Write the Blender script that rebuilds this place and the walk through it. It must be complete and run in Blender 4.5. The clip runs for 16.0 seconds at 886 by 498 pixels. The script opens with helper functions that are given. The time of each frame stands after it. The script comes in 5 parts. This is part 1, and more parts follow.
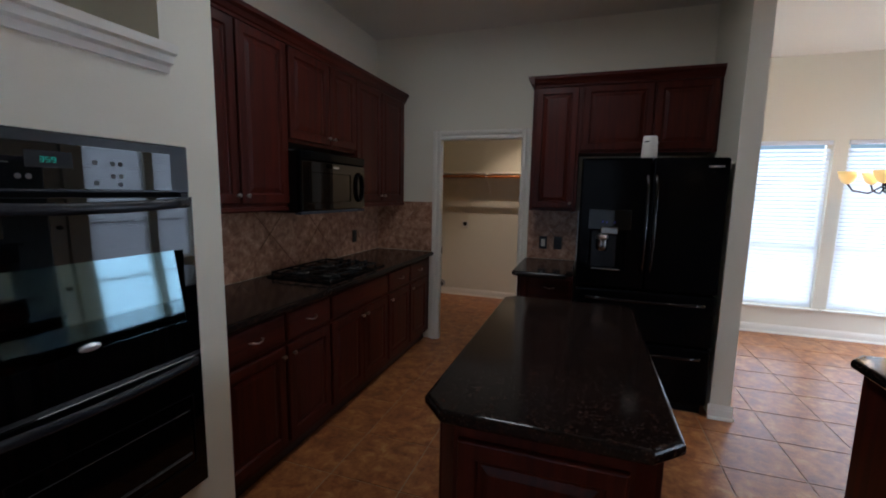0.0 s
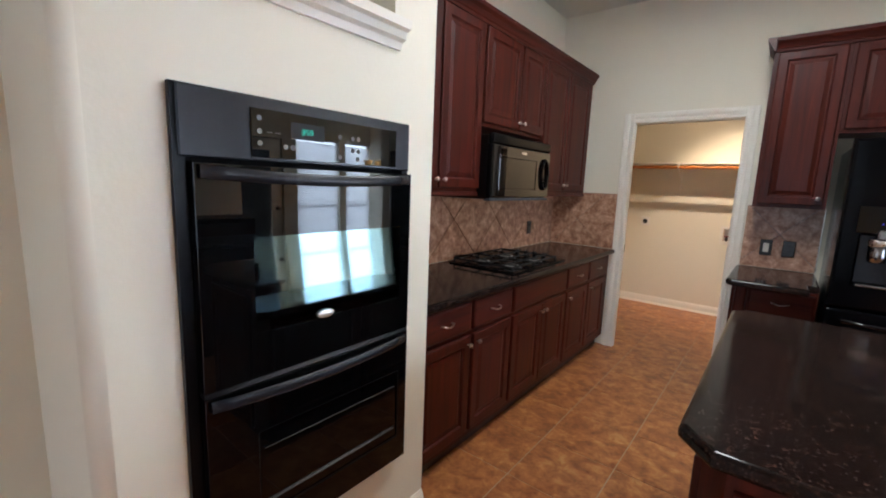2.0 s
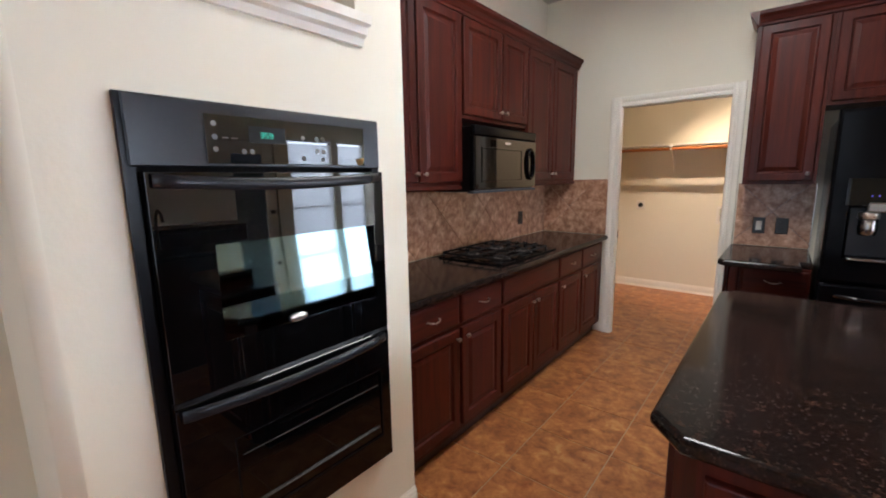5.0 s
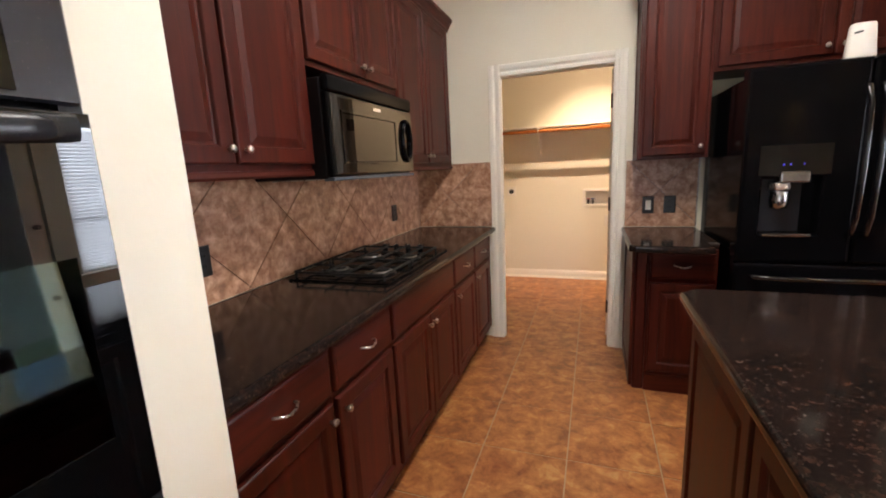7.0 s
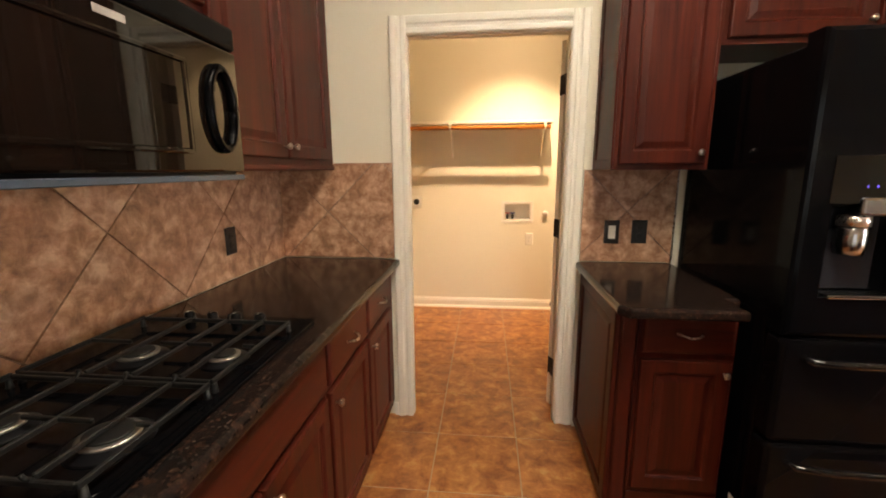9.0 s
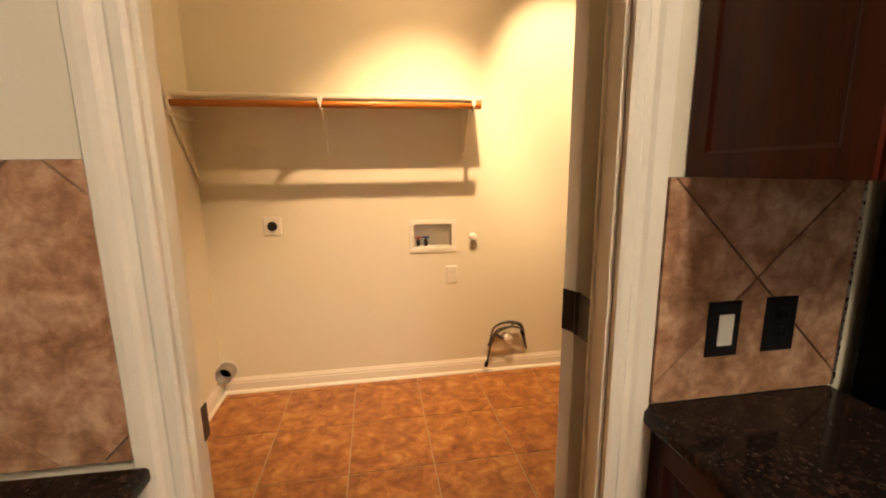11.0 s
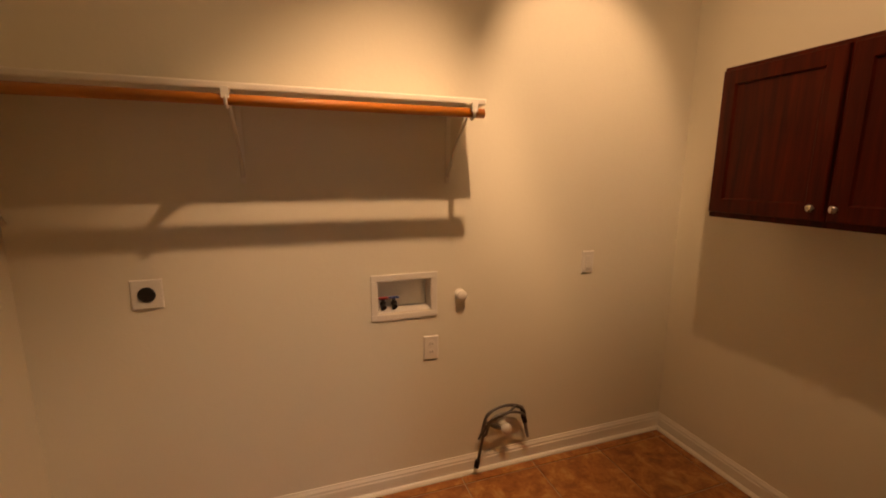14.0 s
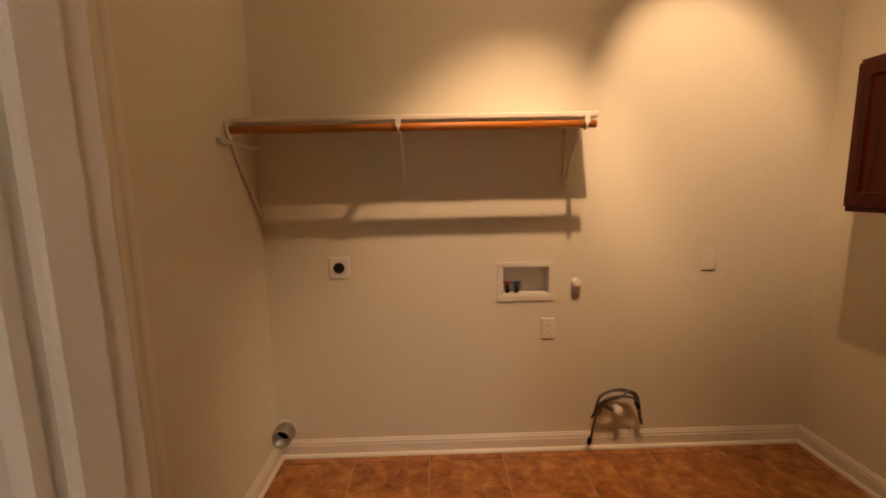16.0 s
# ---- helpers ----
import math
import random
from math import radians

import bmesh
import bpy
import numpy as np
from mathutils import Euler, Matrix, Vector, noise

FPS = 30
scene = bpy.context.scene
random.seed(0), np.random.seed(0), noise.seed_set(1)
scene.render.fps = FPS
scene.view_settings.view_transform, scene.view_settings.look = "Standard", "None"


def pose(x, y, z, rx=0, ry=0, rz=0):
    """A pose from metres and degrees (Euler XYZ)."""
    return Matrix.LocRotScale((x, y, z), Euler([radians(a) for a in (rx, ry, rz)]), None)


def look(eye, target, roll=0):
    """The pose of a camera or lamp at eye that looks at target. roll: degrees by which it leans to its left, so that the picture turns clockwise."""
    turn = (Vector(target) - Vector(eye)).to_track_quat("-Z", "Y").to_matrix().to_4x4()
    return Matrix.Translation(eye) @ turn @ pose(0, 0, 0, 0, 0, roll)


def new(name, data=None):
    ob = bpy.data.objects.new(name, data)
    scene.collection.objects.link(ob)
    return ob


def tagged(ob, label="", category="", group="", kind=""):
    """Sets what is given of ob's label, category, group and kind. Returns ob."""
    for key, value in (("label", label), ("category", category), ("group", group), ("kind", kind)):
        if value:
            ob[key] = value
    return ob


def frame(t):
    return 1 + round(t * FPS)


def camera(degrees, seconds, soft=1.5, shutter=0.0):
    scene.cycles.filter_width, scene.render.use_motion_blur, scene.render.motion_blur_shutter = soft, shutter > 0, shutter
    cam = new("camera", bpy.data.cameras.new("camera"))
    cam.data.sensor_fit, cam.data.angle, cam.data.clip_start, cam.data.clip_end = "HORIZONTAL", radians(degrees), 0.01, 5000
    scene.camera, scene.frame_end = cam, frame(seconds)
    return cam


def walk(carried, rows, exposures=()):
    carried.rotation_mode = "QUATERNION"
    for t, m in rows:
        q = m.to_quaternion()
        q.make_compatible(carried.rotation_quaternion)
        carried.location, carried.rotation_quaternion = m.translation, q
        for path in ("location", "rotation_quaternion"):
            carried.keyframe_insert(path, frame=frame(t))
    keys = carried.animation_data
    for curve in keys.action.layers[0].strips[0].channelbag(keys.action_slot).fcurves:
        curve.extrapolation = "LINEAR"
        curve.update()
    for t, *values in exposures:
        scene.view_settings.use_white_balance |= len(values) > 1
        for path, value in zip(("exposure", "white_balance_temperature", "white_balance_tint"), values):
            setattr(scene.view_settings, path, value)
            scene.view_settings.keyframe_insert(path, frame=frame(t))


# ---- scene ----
cam = camera(93.3, 16.0, soft=1.9)
PATH = [
    (0, (2.078, -3.958, 1.503), (1.443, -2.08, 1.238), 1.1),
    (0.5, (1.93, -3.892, 1.527), (1.034, -2.117, 1.309), 1.0),
    (0.8, (1.853, -3.893, 1.51), (0.938, -2.128, 1.296), 0.5),
    (1, (1.821, -3.9, 1.501), (0.808, -2.189, 1.288), 0.1),
    (1.5, (1.769, -3.908, 1.473), (0.665, -2.264, 1.195), 2.9),
    (2, (1.786, -3.924, 1.445), (0.548, -2.383, 1.136), 2.2),
    (2.5, (1.835, -3.934, 1.437), (0.545, -2.434, 1.139), 0.9),
    (3, (1.888, -3.94, 1.437), (0.572, -2.463, 1.138), 0.1),
    (5.5, (1.824, -3.773, 1.45), (0.643, -2.199, 1.095), -1.7),
    (6, (1.678, -3.641, 1.437), (0.704, -1.93, 1.085), -2.3),
    (6.2, (1.614, -3.555, 1.422), (0.697, -1.816, 1.054), -2.2),
    (6.5, (1.493, -3.43, 1.396), (0.691, -1.633, 1.037), -2.1),
    (7, (1.368, -3.206, 1.379), (0.694, -1.361, 1.003), -2.8),
    (7.5, (1.257, -2.966, 1.375), (0.883, -1.049, 0.941), -1.9),
    (8, (1.166, -2.705, 1.361), (0.909, -0.759, 0.982), -2.9),
    (8.2, (1.169, -2.583, 1.372), (0.924, -0.631, 1.011), -2.3),
    (8.5, (1.15, -2.444, 1.381), (0.8, -0.514, 0.992), -1.6),
    (8.6, (1.128, -2.371, 1.374), (0.759, -0.444, 0.983), -1.2),
    (9, (1.098, -2.148, 1.378), (0.897, -0.194, 1.004), -0.3),
    (11.3, (1.029, -0.535, 1.396), (1.359, 1.402, 1.023), -0.7),
    (11.5, (1.022, -0.428, 1.405), (1.376, 1.504, 1.027), -0.6),
    (11.8, (1.005, -0.255, 1.429), (1.487, 1.651, 1.063), -1.0),
    (12, (1.0, -0.189, 1.425), (1.597, 1.686, 1.067), -1.7),
    (12.5, (1.016, -0.023, 1.495), (1.935, 1.728, 1.2), -0.4),
    (13, (1.01, 0.082, 1.553), (1.979, 1.808, 1.262), -0.4),
    (13.5, (0.99, 0.148, 1.542), (1.872, 1.916, 1.229), 0.3),
    (14, (0.974, 0.167, 1.516), (1.61, 2.029, 1.159), 0.3),
    (14.5, (0.925, 0.13, 1.477), (1.257, 2.06, 1.067), 0.8),
    (15, (0.882, 0.057, 1.447), (0.98, 2.022, 1.088), 0.7),
    (15.5, (0.87, -0.066, 1.45), (0.815, 1.907, 1.131), 0.1),
    (15.8, (0.9, -0.161, 1.458), (0.851, 1.815, 1.151), -0.5),
    (16, (0.928, -0.224, 1.472), (0.961, 1.754, 1.181), -1.2),
]
walk(cam, [(t, look(eye, target, roll)) for t, eye, target, roll in PATH],
     exposures=[(0.0, -1.3, 5300, 10), (0.4, -0.6, 5600, 11), (0.8, -0.1, 5650, 11), (1.4, 0.4, 5550, 9), (3.0, 0.62, 5500, 9), (5.5, 0.7, 5750, 12), (7.0, 0.95, 6200, 13),
                (7.6, 0.95, 6700, 15), (8.4, 1.18, 7200, 13), (9.0, 1.18, 7300, 10), (11.3, 0.85, 8600, 15), (12.5, 0.25, 9000, 22), (13.5, -0.1, 9000, 24), (14.1, -0.42, 9000, 26), (15.3, -0.3, 8500, 26), (16.0, -0.28, 8200, 24)])

# ---- world and lights ----
world = bpy.data.worlds.new("sky")
scene.world = world
world.use_nodes = True
wn = world.node_tree.nodes
sky = wn.new("ShaderNodeTexSky")
sky.sky_type, sky.sun_disc = "NISHITA", False
sky.sun_elevation, sky.sun_rotation = radians(48), radians(200)
world.node_tree.links.new(sky.outputs[0], wn["Background"].inputs[0])
wn["Background"].inputs[1].default_value = 0.15
sun = new("sun", bpy.data.lights.new("sun", "SUN"))
sun.data.energy, sun.data.angle, sun.data.color = 2.5, radians(0.5), (1.0, 0.95, 0.88)
sun.matrix_world = look((0, 0, 10), (-2.0, 5.5, 3.0))
DAY = (0.88, 0.94, 1.0)


def window_lamp(name, centre, turn, w, h, watts):
    lamp = new(name, bpy.data.lights.new(name, "AREA"))
    lamp.data.shape, lamp.data.size, lamp.data.size_y = "RECTANGLE", w, h
    lamp.data.energy, lamp.data.color = watts, DAY
    lamp.matrix_world = pose(*centre, 90, 0, turn)


# daylight in the window openings, behind the blinds; area lamps look along their -z
window_lamp("window_light", (4.14, 1.69, 1.22), 180, 0.72, 1.8, 32)
window_lamp("window_light", (4.98, 1.69, 1.22), 180, 0.72, 1.8, 32)
window_lamp("window_light", (6.09, 0.43, 1.22), 90, 0.86, 1.8, 125)
window_lamp("window_light", (6.09, 1.3, 1.22), 90, 0.6, 1.8, 90)
window_lamp("window_light", (6.09, -2.55, 1.3), 90, 0.9, 1.6, 135)
# made-up south window, out of view, to light the end wall and floor
window_lamp("window_light", (1.6, -7.59, 1.45), 0, 2.2, 1.9, 32)


def downlight_lamp(name, at, aim, watts, cone, blend, radius=0.035):
    lamp = new(name, bpy.data.lights.new(name, "SPOT"))
    lamp.data.energy, lamp.data.color = watts, (1.0, 0.71, 0.46)
    lamp.data.spot_size, lamp.data.spot_blend, lamp.data.shadow_soft_size = radians(cone), blend, radius
    lamp.matrix_world = look(at, aim)


# two reflector bulbs aimed at the back wall, each with a weak wide spill round its beam
BULB_A, BULB_B = (1.55, 1.0, 2.86), (1.93, 0.91, 2.86)
downlight_lamp("downlight_beam", BULB_A, (1.22, 1.945, 0.80), 126, 66, 0.9, 0.02)
downlight_lamp("downlight_beam", BULB_B, (2.27, 1.945, 1.82), 84, 49, 0.65, 0.02)
downlight_lamp("downlight_spill", BULB_A, (0.75, 1.9, 1.9), 15, 136, 1.0, 0.02)
downlight_lamp("downlight_spill", BULB_B, (2.85, 1.35, 1.35), 46, 112, 1.0, 0.02)


def globe_lamp(name, at, watts):
    lamp = new(name, bpy.data.lights.new(name, "POINT"))
    lamp.data.energy, lamp.data.color, lamp.data.shadow_soft_size = watts, (1.0, 0.66, 0.36), 0.05
    lamp.location = at


# unseen ceiling fixture, added for the kitchen's light from above
lamp = new("assumed_overhead_lamp", bpy.data.lights.new("assumed_overhead_lamp", "AREA"))
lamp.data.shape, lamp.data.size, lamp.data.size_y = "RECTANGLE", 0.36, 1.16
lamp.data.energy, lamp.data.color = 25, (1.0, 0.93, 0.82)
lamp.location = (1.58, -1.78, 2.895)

globe_lamp("pendant_bulb", (3.5, -4.4, 1.80), 90)
globe_lamp("chandelier_bulb", (4.45, 0.55, 1.85), 30)

# ---- materials ----


def material(name, colour, rough=0.5, metal=0.0, build=None, coat=0.0, coat_rough=0.1, spec=0.5):
    m = bpy.data.materials.new(name)
    m.use_nodes = True
    n, l = m.node_tree.nodes, m.node_tree.links
    b = n["Principled BSDF"]
    b.inputs["Base Color"].default_value = (*colour, 1)
    b.inputs["Roughness"].default_value = rough
    b.inputs["Metallic"].default_value = metal
    b.inputs["Coat Weight"].default_value = coat
    b.inputs["Coat Roughness"].default_value = coat_rough
    b.inputs["Specular IOR Level"].default_value = spec
    if build:
        build(n, l, b)
    return m


def coords(n, l, scale=(1, 1, 1), turn=(0, 0, 0)):
    g, mp = n.new("ShaderNodeNewGeometry"), n.new("ShaderNodeMapping")
    mp.inputs["Scale"].default_value = scale
    mp.inputs["Rotation"].default_value = turn
    l.new(g.outputs["Position"], mp.inputs[0])
    return mp.outputs[0]


def noise_of(n, l, vec, scale, detail=4.0, rough=0.6, distort=0.0):
    t = n.new("ShaderNodeTexNoise")
    t.inputs["Scale"].default_value, t.inputs["Detail"].default_value = scale, detail
    t.inputs["Roughness"].default_value, t.inputs["Distortion"].default_value = rough, distort
    l.new(vec, t.inputs["Vector"])
    return t.outputs["Fac"]


def ramp(n, l, fac, stops):
    r = n.new("ShaderNodeValToRGB")
    e = r.color_ramp.elements
    while len(e) < len(stops):
        e.new(0.5)
    for el, (p, c) in zip(e, stops):
        el.position, el.color = p, (*c, 1)
    l.new(fac, r.inputs[0])
    return r.outputs[0]


def mix(n, l, fac, a, b, mode="MIX"):
    m = n.new("ShaderNodeMix")
    m.data_type, m.blend_type = "RGBA", mode
    for sock, v in ((m.inputs[0], fac), (m.inputs[6], a), (m.inputs[7], b)):
        if hasattr(v, "node"):
            l.new(v, sock)
        elif isinstance(v, tuple):
            sock.default_value = (*v, 1)
        else:
            sock.default_value = v
    return m.outputs[2]


def bump(n, l, b, height, strength, dist):
    k = n.new("ShaderNodeBump")
    k.inputs["Strength"].default_value, k.inputs["Distance"].default_value = strength, dist
    l.new(height, k.inputs["Height"])
    l.new(k.outputs[0], b.inputs["Normal"])


def spread(n, l, fac, lo, hi):
    r = n.new("ShaderNodeMapRange")
    r.inputs[3].default_value, r.inputs[4].default_value = lo, hi
    l.new(fac, r.inputs[0])
    return r.outputs[0]


def wood_build(dark, light, along, grain=1.0):
    def build(n, l, b):
        s = [26.0, 26.0, 26.0]
        s["xyz".index(along)] = 1.6
        v = coords(n, l, tuple(s))
        f = noise_of(n, l, v, grain, 6, 0.65, 0.6)
        big = noise_of(n, l, coords(n, l), 2.3, 2, 0.5)
        r = n.new("ShaderNodeObjectInfo").outputs["Random"]
        c = ramp(n, l, f, [(0.3, dark), (0.68, light)])
        c = mix(n, l, spread(n, l, big, 0.0, 0.5), c, dark)
        c = mix(n, l, spread(n, l, r, 0.0, 0.22), c, dark)
        l.new(c, b.inputs["Base Color"])
        l.new(spread(n, l, f, 0.38, 0.52), b.inputs["Roughness"])
        bump(n, l, b, f, 0.12, 0.002)
    return build


def paint_build(a, c2, tex=55.0, strength=0.25):
    def build(n, l, b):
        v = coords(n, l)
        big = noise_of(n, l, v, 1.3, 3, 0.55)
        fine = noise_of(n, l, v, tex, 3, 0.55)
        mid = noise_of(n, l, v, 14.0, 3, 0.5)
        l.new(mix(n, l, spread(n, l, big, 0.1, 0.9), a, c2), b.inputs["Base Color"])
        h = mix(n, l, 0.5, fine, mid)
        bump(n, l, b, h, strength, 0.004)
    return build


def granite_build(n, l, b):
    v = coords(n, l)
    vo = n.new("ShaderNodeTexVoronoi")
    vo.inputs["Scale"].default_value = 120.0
    l.new(v, vo.inputs["Vector"])
    small = n.new("ShaderNodeTexVoronoi")
    small.inputs["Scale"].default_value = 230.0
    l.new(v, small.inputs["Vector"])
    cl = noise_of(n, l, v, 42.0, 6, 0.78, 0.1)
    drift = noise_of(n, l, v, 6.0, 3, 0.6)
    sp = noise_of(n, l, v, 120.0, 3, 0.6)
    base = ramp(n, l, cl, [(0.42, (0.008, 0.007, 0.007)), (0.53, (0.017, 0.009, 0.007)), (0.61, (0.056, 0.025, 0.016)), (0.71, (0.125, 0.078, 0.058))])
    cells = ramp(n, l, vo.outputs["Color"], [(0.35, (0.007, 0.006, 0.006)), (0.64, (0.018, 0.009, 0.007)), (0.92, (0.060, 0.028, 0.018))])
    grit = ramp(n, l, small.outputs["Color"], [(0.55, (0.006, 0.006, 0.006)), (0.82, (0.028, 0.018, 0.014)), (0.97, (0.19, 0.15, 0.12))])
    c = mix(n, l, 0.25, base, cells)
    c = mix(n, l, 0.30, c, grit)
    c = mix(n, l, spread(n, l, drift, -0.35, 0.55), c, (0.010, 0.008, 0.008))
    l.new(c, b.inputs["Base Color"])
    l.new(spread(n, l, sp, 0.06, 0.15), b.inputs["Roughness"])


def floor_tile_build(n, l, b):
    v = coords(n, l)
    rnd = n.new("ShaderNodeObjectInfo").outputs["Random"]
    isl = n.new("ShaderNodeNewGeometry").outputs["Random Per Island"]
    add = n.new("ShaderNodeVectorMath")
    add.operation = "ADD"
    comb = n.new("ShaderNodeCombineXYZ")
    sm = n.new("ShaderNodeMath")
    sm.operation = "MULTIPLY_ADD"
    l.new(rnd, sm.inputs[0])
    sm.inputs[1].default_value = 37.0
    l.new(isl, sm.inputs[2])
    l.new(sm.outputs[0], comb.inputs[2])
    l.new(v, add.inputs[0])
    l.new(comb.outputs[0], add.inputs[1])
    v2 = add.outputs[0]
    cl = noise_of(n, l, v2, 11.0, 6, 0.66, 0.45)
    fine = noise_of(n, l, v2, 26.0, 5, 0.65, 0.3)
    c = ramp(n, l, cl, [(0.30, (0.13, 0.023, 0.008)), (0.45, (0.33, 0.094, 0.026)), (0.57, (0.53, 0.214, 0.062)), (0.70, (0.70, 0.42, 0.165))])
    c2 = ramp(n, l, fine, [(0.3, (0.14, 0.048, 0.019)), (0.7, (0.46, 0.23, 0.09))])
    c = mix(n, l, 0.38, c, c2)
    l.new(c, b.inputs["Base Color"])
    l.new(spread(n, l, fine, 0.22, 0.42), b.inputs["Roughness"])
    bump(n, l, b, cl, 0.18, 0.004)


def splash_tile_build(n, l, b):
    v = coords(n, l)
    rnd = n.new("ShaderNodeObjectInfo").outputs["Random"]
    add = n.new("ShaderNodeVectorMath")
    add.operation = "ADD"
    comb = n.new("ShaderNodeCombineXYZ")
    sm = n.new("ShaderNodeMath")
    sm.operation = "MULTIPLY"
    l.new(rnd, sm.inputs[0])
    sm.inputs[1].default_value = 19.0
    for i in range(3):
        l.new(sm.outputs[0], comb.inputs[i])
    l.new(v, add.inputs[0])
    l.new(comb.outputs[0], add.inputs[1])
    cl = noise_of(n, l, add.outputs[0], 18.0, 6, 0.66, 0.3)
    fine = noise_of(n, l, add.outputs[0], 34.0, 4, 0.6)
    c = ramp(n, l, cl, [(0.30, (0.165, 0.064, 0.034)), (0.47, (0.41, 0.212, 0.122)), (0.66, (0.73, 0.48, 0.33))])
    c = mix(n, l, spread(n, l, fine, -0.2, 0.6), c, (0.34, 0.180, 0.112))
    l.new(c, b.inputs["Base Color"])
    l.new(spread(n, l, fine, 0.24, 0.42), b.inputs["Roughness"])
    bump(n, l, b, cl, 0.15, 0.003)


def glossy_build(lo, hi, scale=30.0):
    def build(n, l, b):
        f = noise_of(n, l, coords(n, l), scale, 4, 0.6)
        l.new(spread(n, l, f, lo, hi), b.inputs["Roughness"])
    return build


WALL = material("wall_paint", (0.74, 0.71, 0.635), 0.75, build=paint_build((0.80, 0.762, 0.635), (0.76, 0.718, 0.590)))
CEIL = material("ceiling_paint", (0.66, 0.63, 0.56), 0.85, build=paint_build((0.76, 0.72, 0.63), (0.72, 0.68, 0.58), 70, 0.3))
TRIM = material("trim_paint", (0.78, 0.76, 0.70), 0.38, build=paint_build((0.85, 0.82, 0.73), (0.82, 0.785, 0.69), 20, 0.015))
WOOD_Z = material("cherry_upright_grain", (0.1, 0.03, 0.015), 0.3, coat=0.08, coat_rough=0.18, spec=0.18, build=wood_build((0.026, 0.0034, 0.0020), (0.102, 0.0142, 0.0062), "z"))
WOOD_Y = material("cherry_long_grain", (0.1, 0.03, 0.015), 0.3, coat=0.08, coat_rough=0.18, spec=0.18, build=wood_build((0.026, 0.0034, 0.0020), (0.102, 0.0142, 0.0062), "y"))
WOOD_X = material("cherry_cross_grain", (0.1, 0.03, 0.015), 0.3, coat=0.08, coat_rough=0.18, spec=0.18, build=wood_build((0.026, 0.0034, 0.0020), (0.102, 0.0142, 0.0062), "x"))
KICK = material("toe_kick_brown", (0.028, 0.010, 0.007), 0.55)
GRANITE = material("brown_granite", (0.03, 0.02, 0.015), 0.1, build=granite_build, spec=0.16)
TILE = material("floor_tile_glaze", (0.4, 0.22, 0.1), 0.3, build=floor_tile_build)
SPLASH = material("splash_tile_glaze", (0.4, 0.28, 0.2), 0.3, build=splash_tile_build)
GROUT = material("floor_grout", (0.6, 0.5, 0.42), 0.9, build=paint_build((0.48, 0.36, 0.27), (0.38, 0.27, 0.19), 90, 0.3))
DGROUT = material("splash_grout", (0.23, 0.15, 0.11), 0.9)
BLACK = material("black_enamel", (0.0025, 0.0025, 0.003), 0.10, spec=0.055, build=glossy_build(0.09, 0.13, 220))
GLOSSB = material("polished_black", (0.004, 0.004, 0.005), 0.08, spec=0.35, coat=0.2, coat_rough=0.05, build=glossy_build(0.06, 0.10, 220))
BLACKM = material("black_satin", (0.005, 0.005, 0.006), 0.3, spec=0.13, build=glossy_build(0.26, 0.34, 160))
SLATE = material("dark_grey_panel", (0.014, 0.015, 0.019), 0.26, spec=0.25, build=glossy_build(0.24, 0.29, 240))
OGLASS = material("oven_glass", (0.002, 0.0023, 0.0026), 0.015, spec=0.30)
OWIN = material("oven_window_coating", (0.085, 0.128, 0.140), 0.04, metal=1.0)
MWGLASS = material("microwave_bronze_glass", (0.006, 0.004, 0.003), 0.02, build=glossy_build(0.015, 0.03), spec=0.40)
IRON = material("cast_iron", (0.008, 0.008, 0.008), 0.5, spec=0.3, build=glossy_build(0.4, 0.6, 60))
CHROME = material("polished_chrome", (0.26, 0.26, 0.26), 0.24, 1.0)
NICKEL = material("brushed_nickel", (0.55, 0.52, 0.48), 0.28, 1.0, build=glossy_build(0.2, 0.36, 120))
ALU = material("burner_aluminium", (0.42, 0.42, 0.41), 0.40, 1.0, build=glossy_build(0.3, 0.5, 80))
BRONZE = material("oil_rubbed_bronze", (0.022, 0.016, 0.013), 0.42, 0.6, build=glossy_build(0.34, 0.5, 60))
PLASTIC = material("white_plastic", (0.78, 0.75, 0.68), 0.35, build=glossy_build(0.3, 0.42))
BLKPLATE = material("black_plastic", (0.012, 0.011, 0.011), 0.3, build=glossy_build(0.24, 0.4))
PVC = material("blind_slat_vinyl", (0.8, 0.8, 0.8), 0.5)
ROD = material("oiled_wood_rod", (0.6, 0.2, 0.03), 0.3, coat=0.5, build=wood_build((0.42, 0.12, 0.016), (0.62, 0.22, 0.035), "x"))
RED = material("red_valve", (0.35, 0.02, 0.015), 0.4)
BLUE = material("blue_valve", (0.02, 0.05, 0.22), 0.4)
STEELHOSE = material("braided_steel", (0.16, 0.15, 0.14), 0.38, 0.9, build=glossy_build(0.3, 0.5, 300))
FOIL = material("foil_duct", (0.5, 0.49, 0.47), 0.35, 0.9, build=glossy_build(0.25, 0.5, 90))
WOOD_L = material("red_cherry_stain", (0.1, 0.03, 0.015), 0.3, coat=0.05, coat_rough=0.12, spec=0.15, build=wood_build((0.030, 0.0032, 0.0014), (0.130, 0.0135, 0.0045), "z", 1.6))
LOGO = material("badge_silver", (0.66, 0.66, 0.66), 0.25, 0.7)
LAWN = material("lawn", (0.06, 0.09, 0.03), 0.9, build=paint_build((0.07, 0.11, 0.035), (0.05, 0.07, 0.025), 8, 0.3))
FENCEW = material("weathered_fence", (0.24, 0.2, 0.16), 0.8, build=wood_build((0.16, 0.13, 0.10), (0.3, 0.26, 0.21), "z"))
HOUSEW = material("pale_brick", (0.45, 0.40, 0.34), 0.85, build=paint_build((0.46, 0.41, 0.35), (0.38, 0.33, 0.28), 9, 0.4))
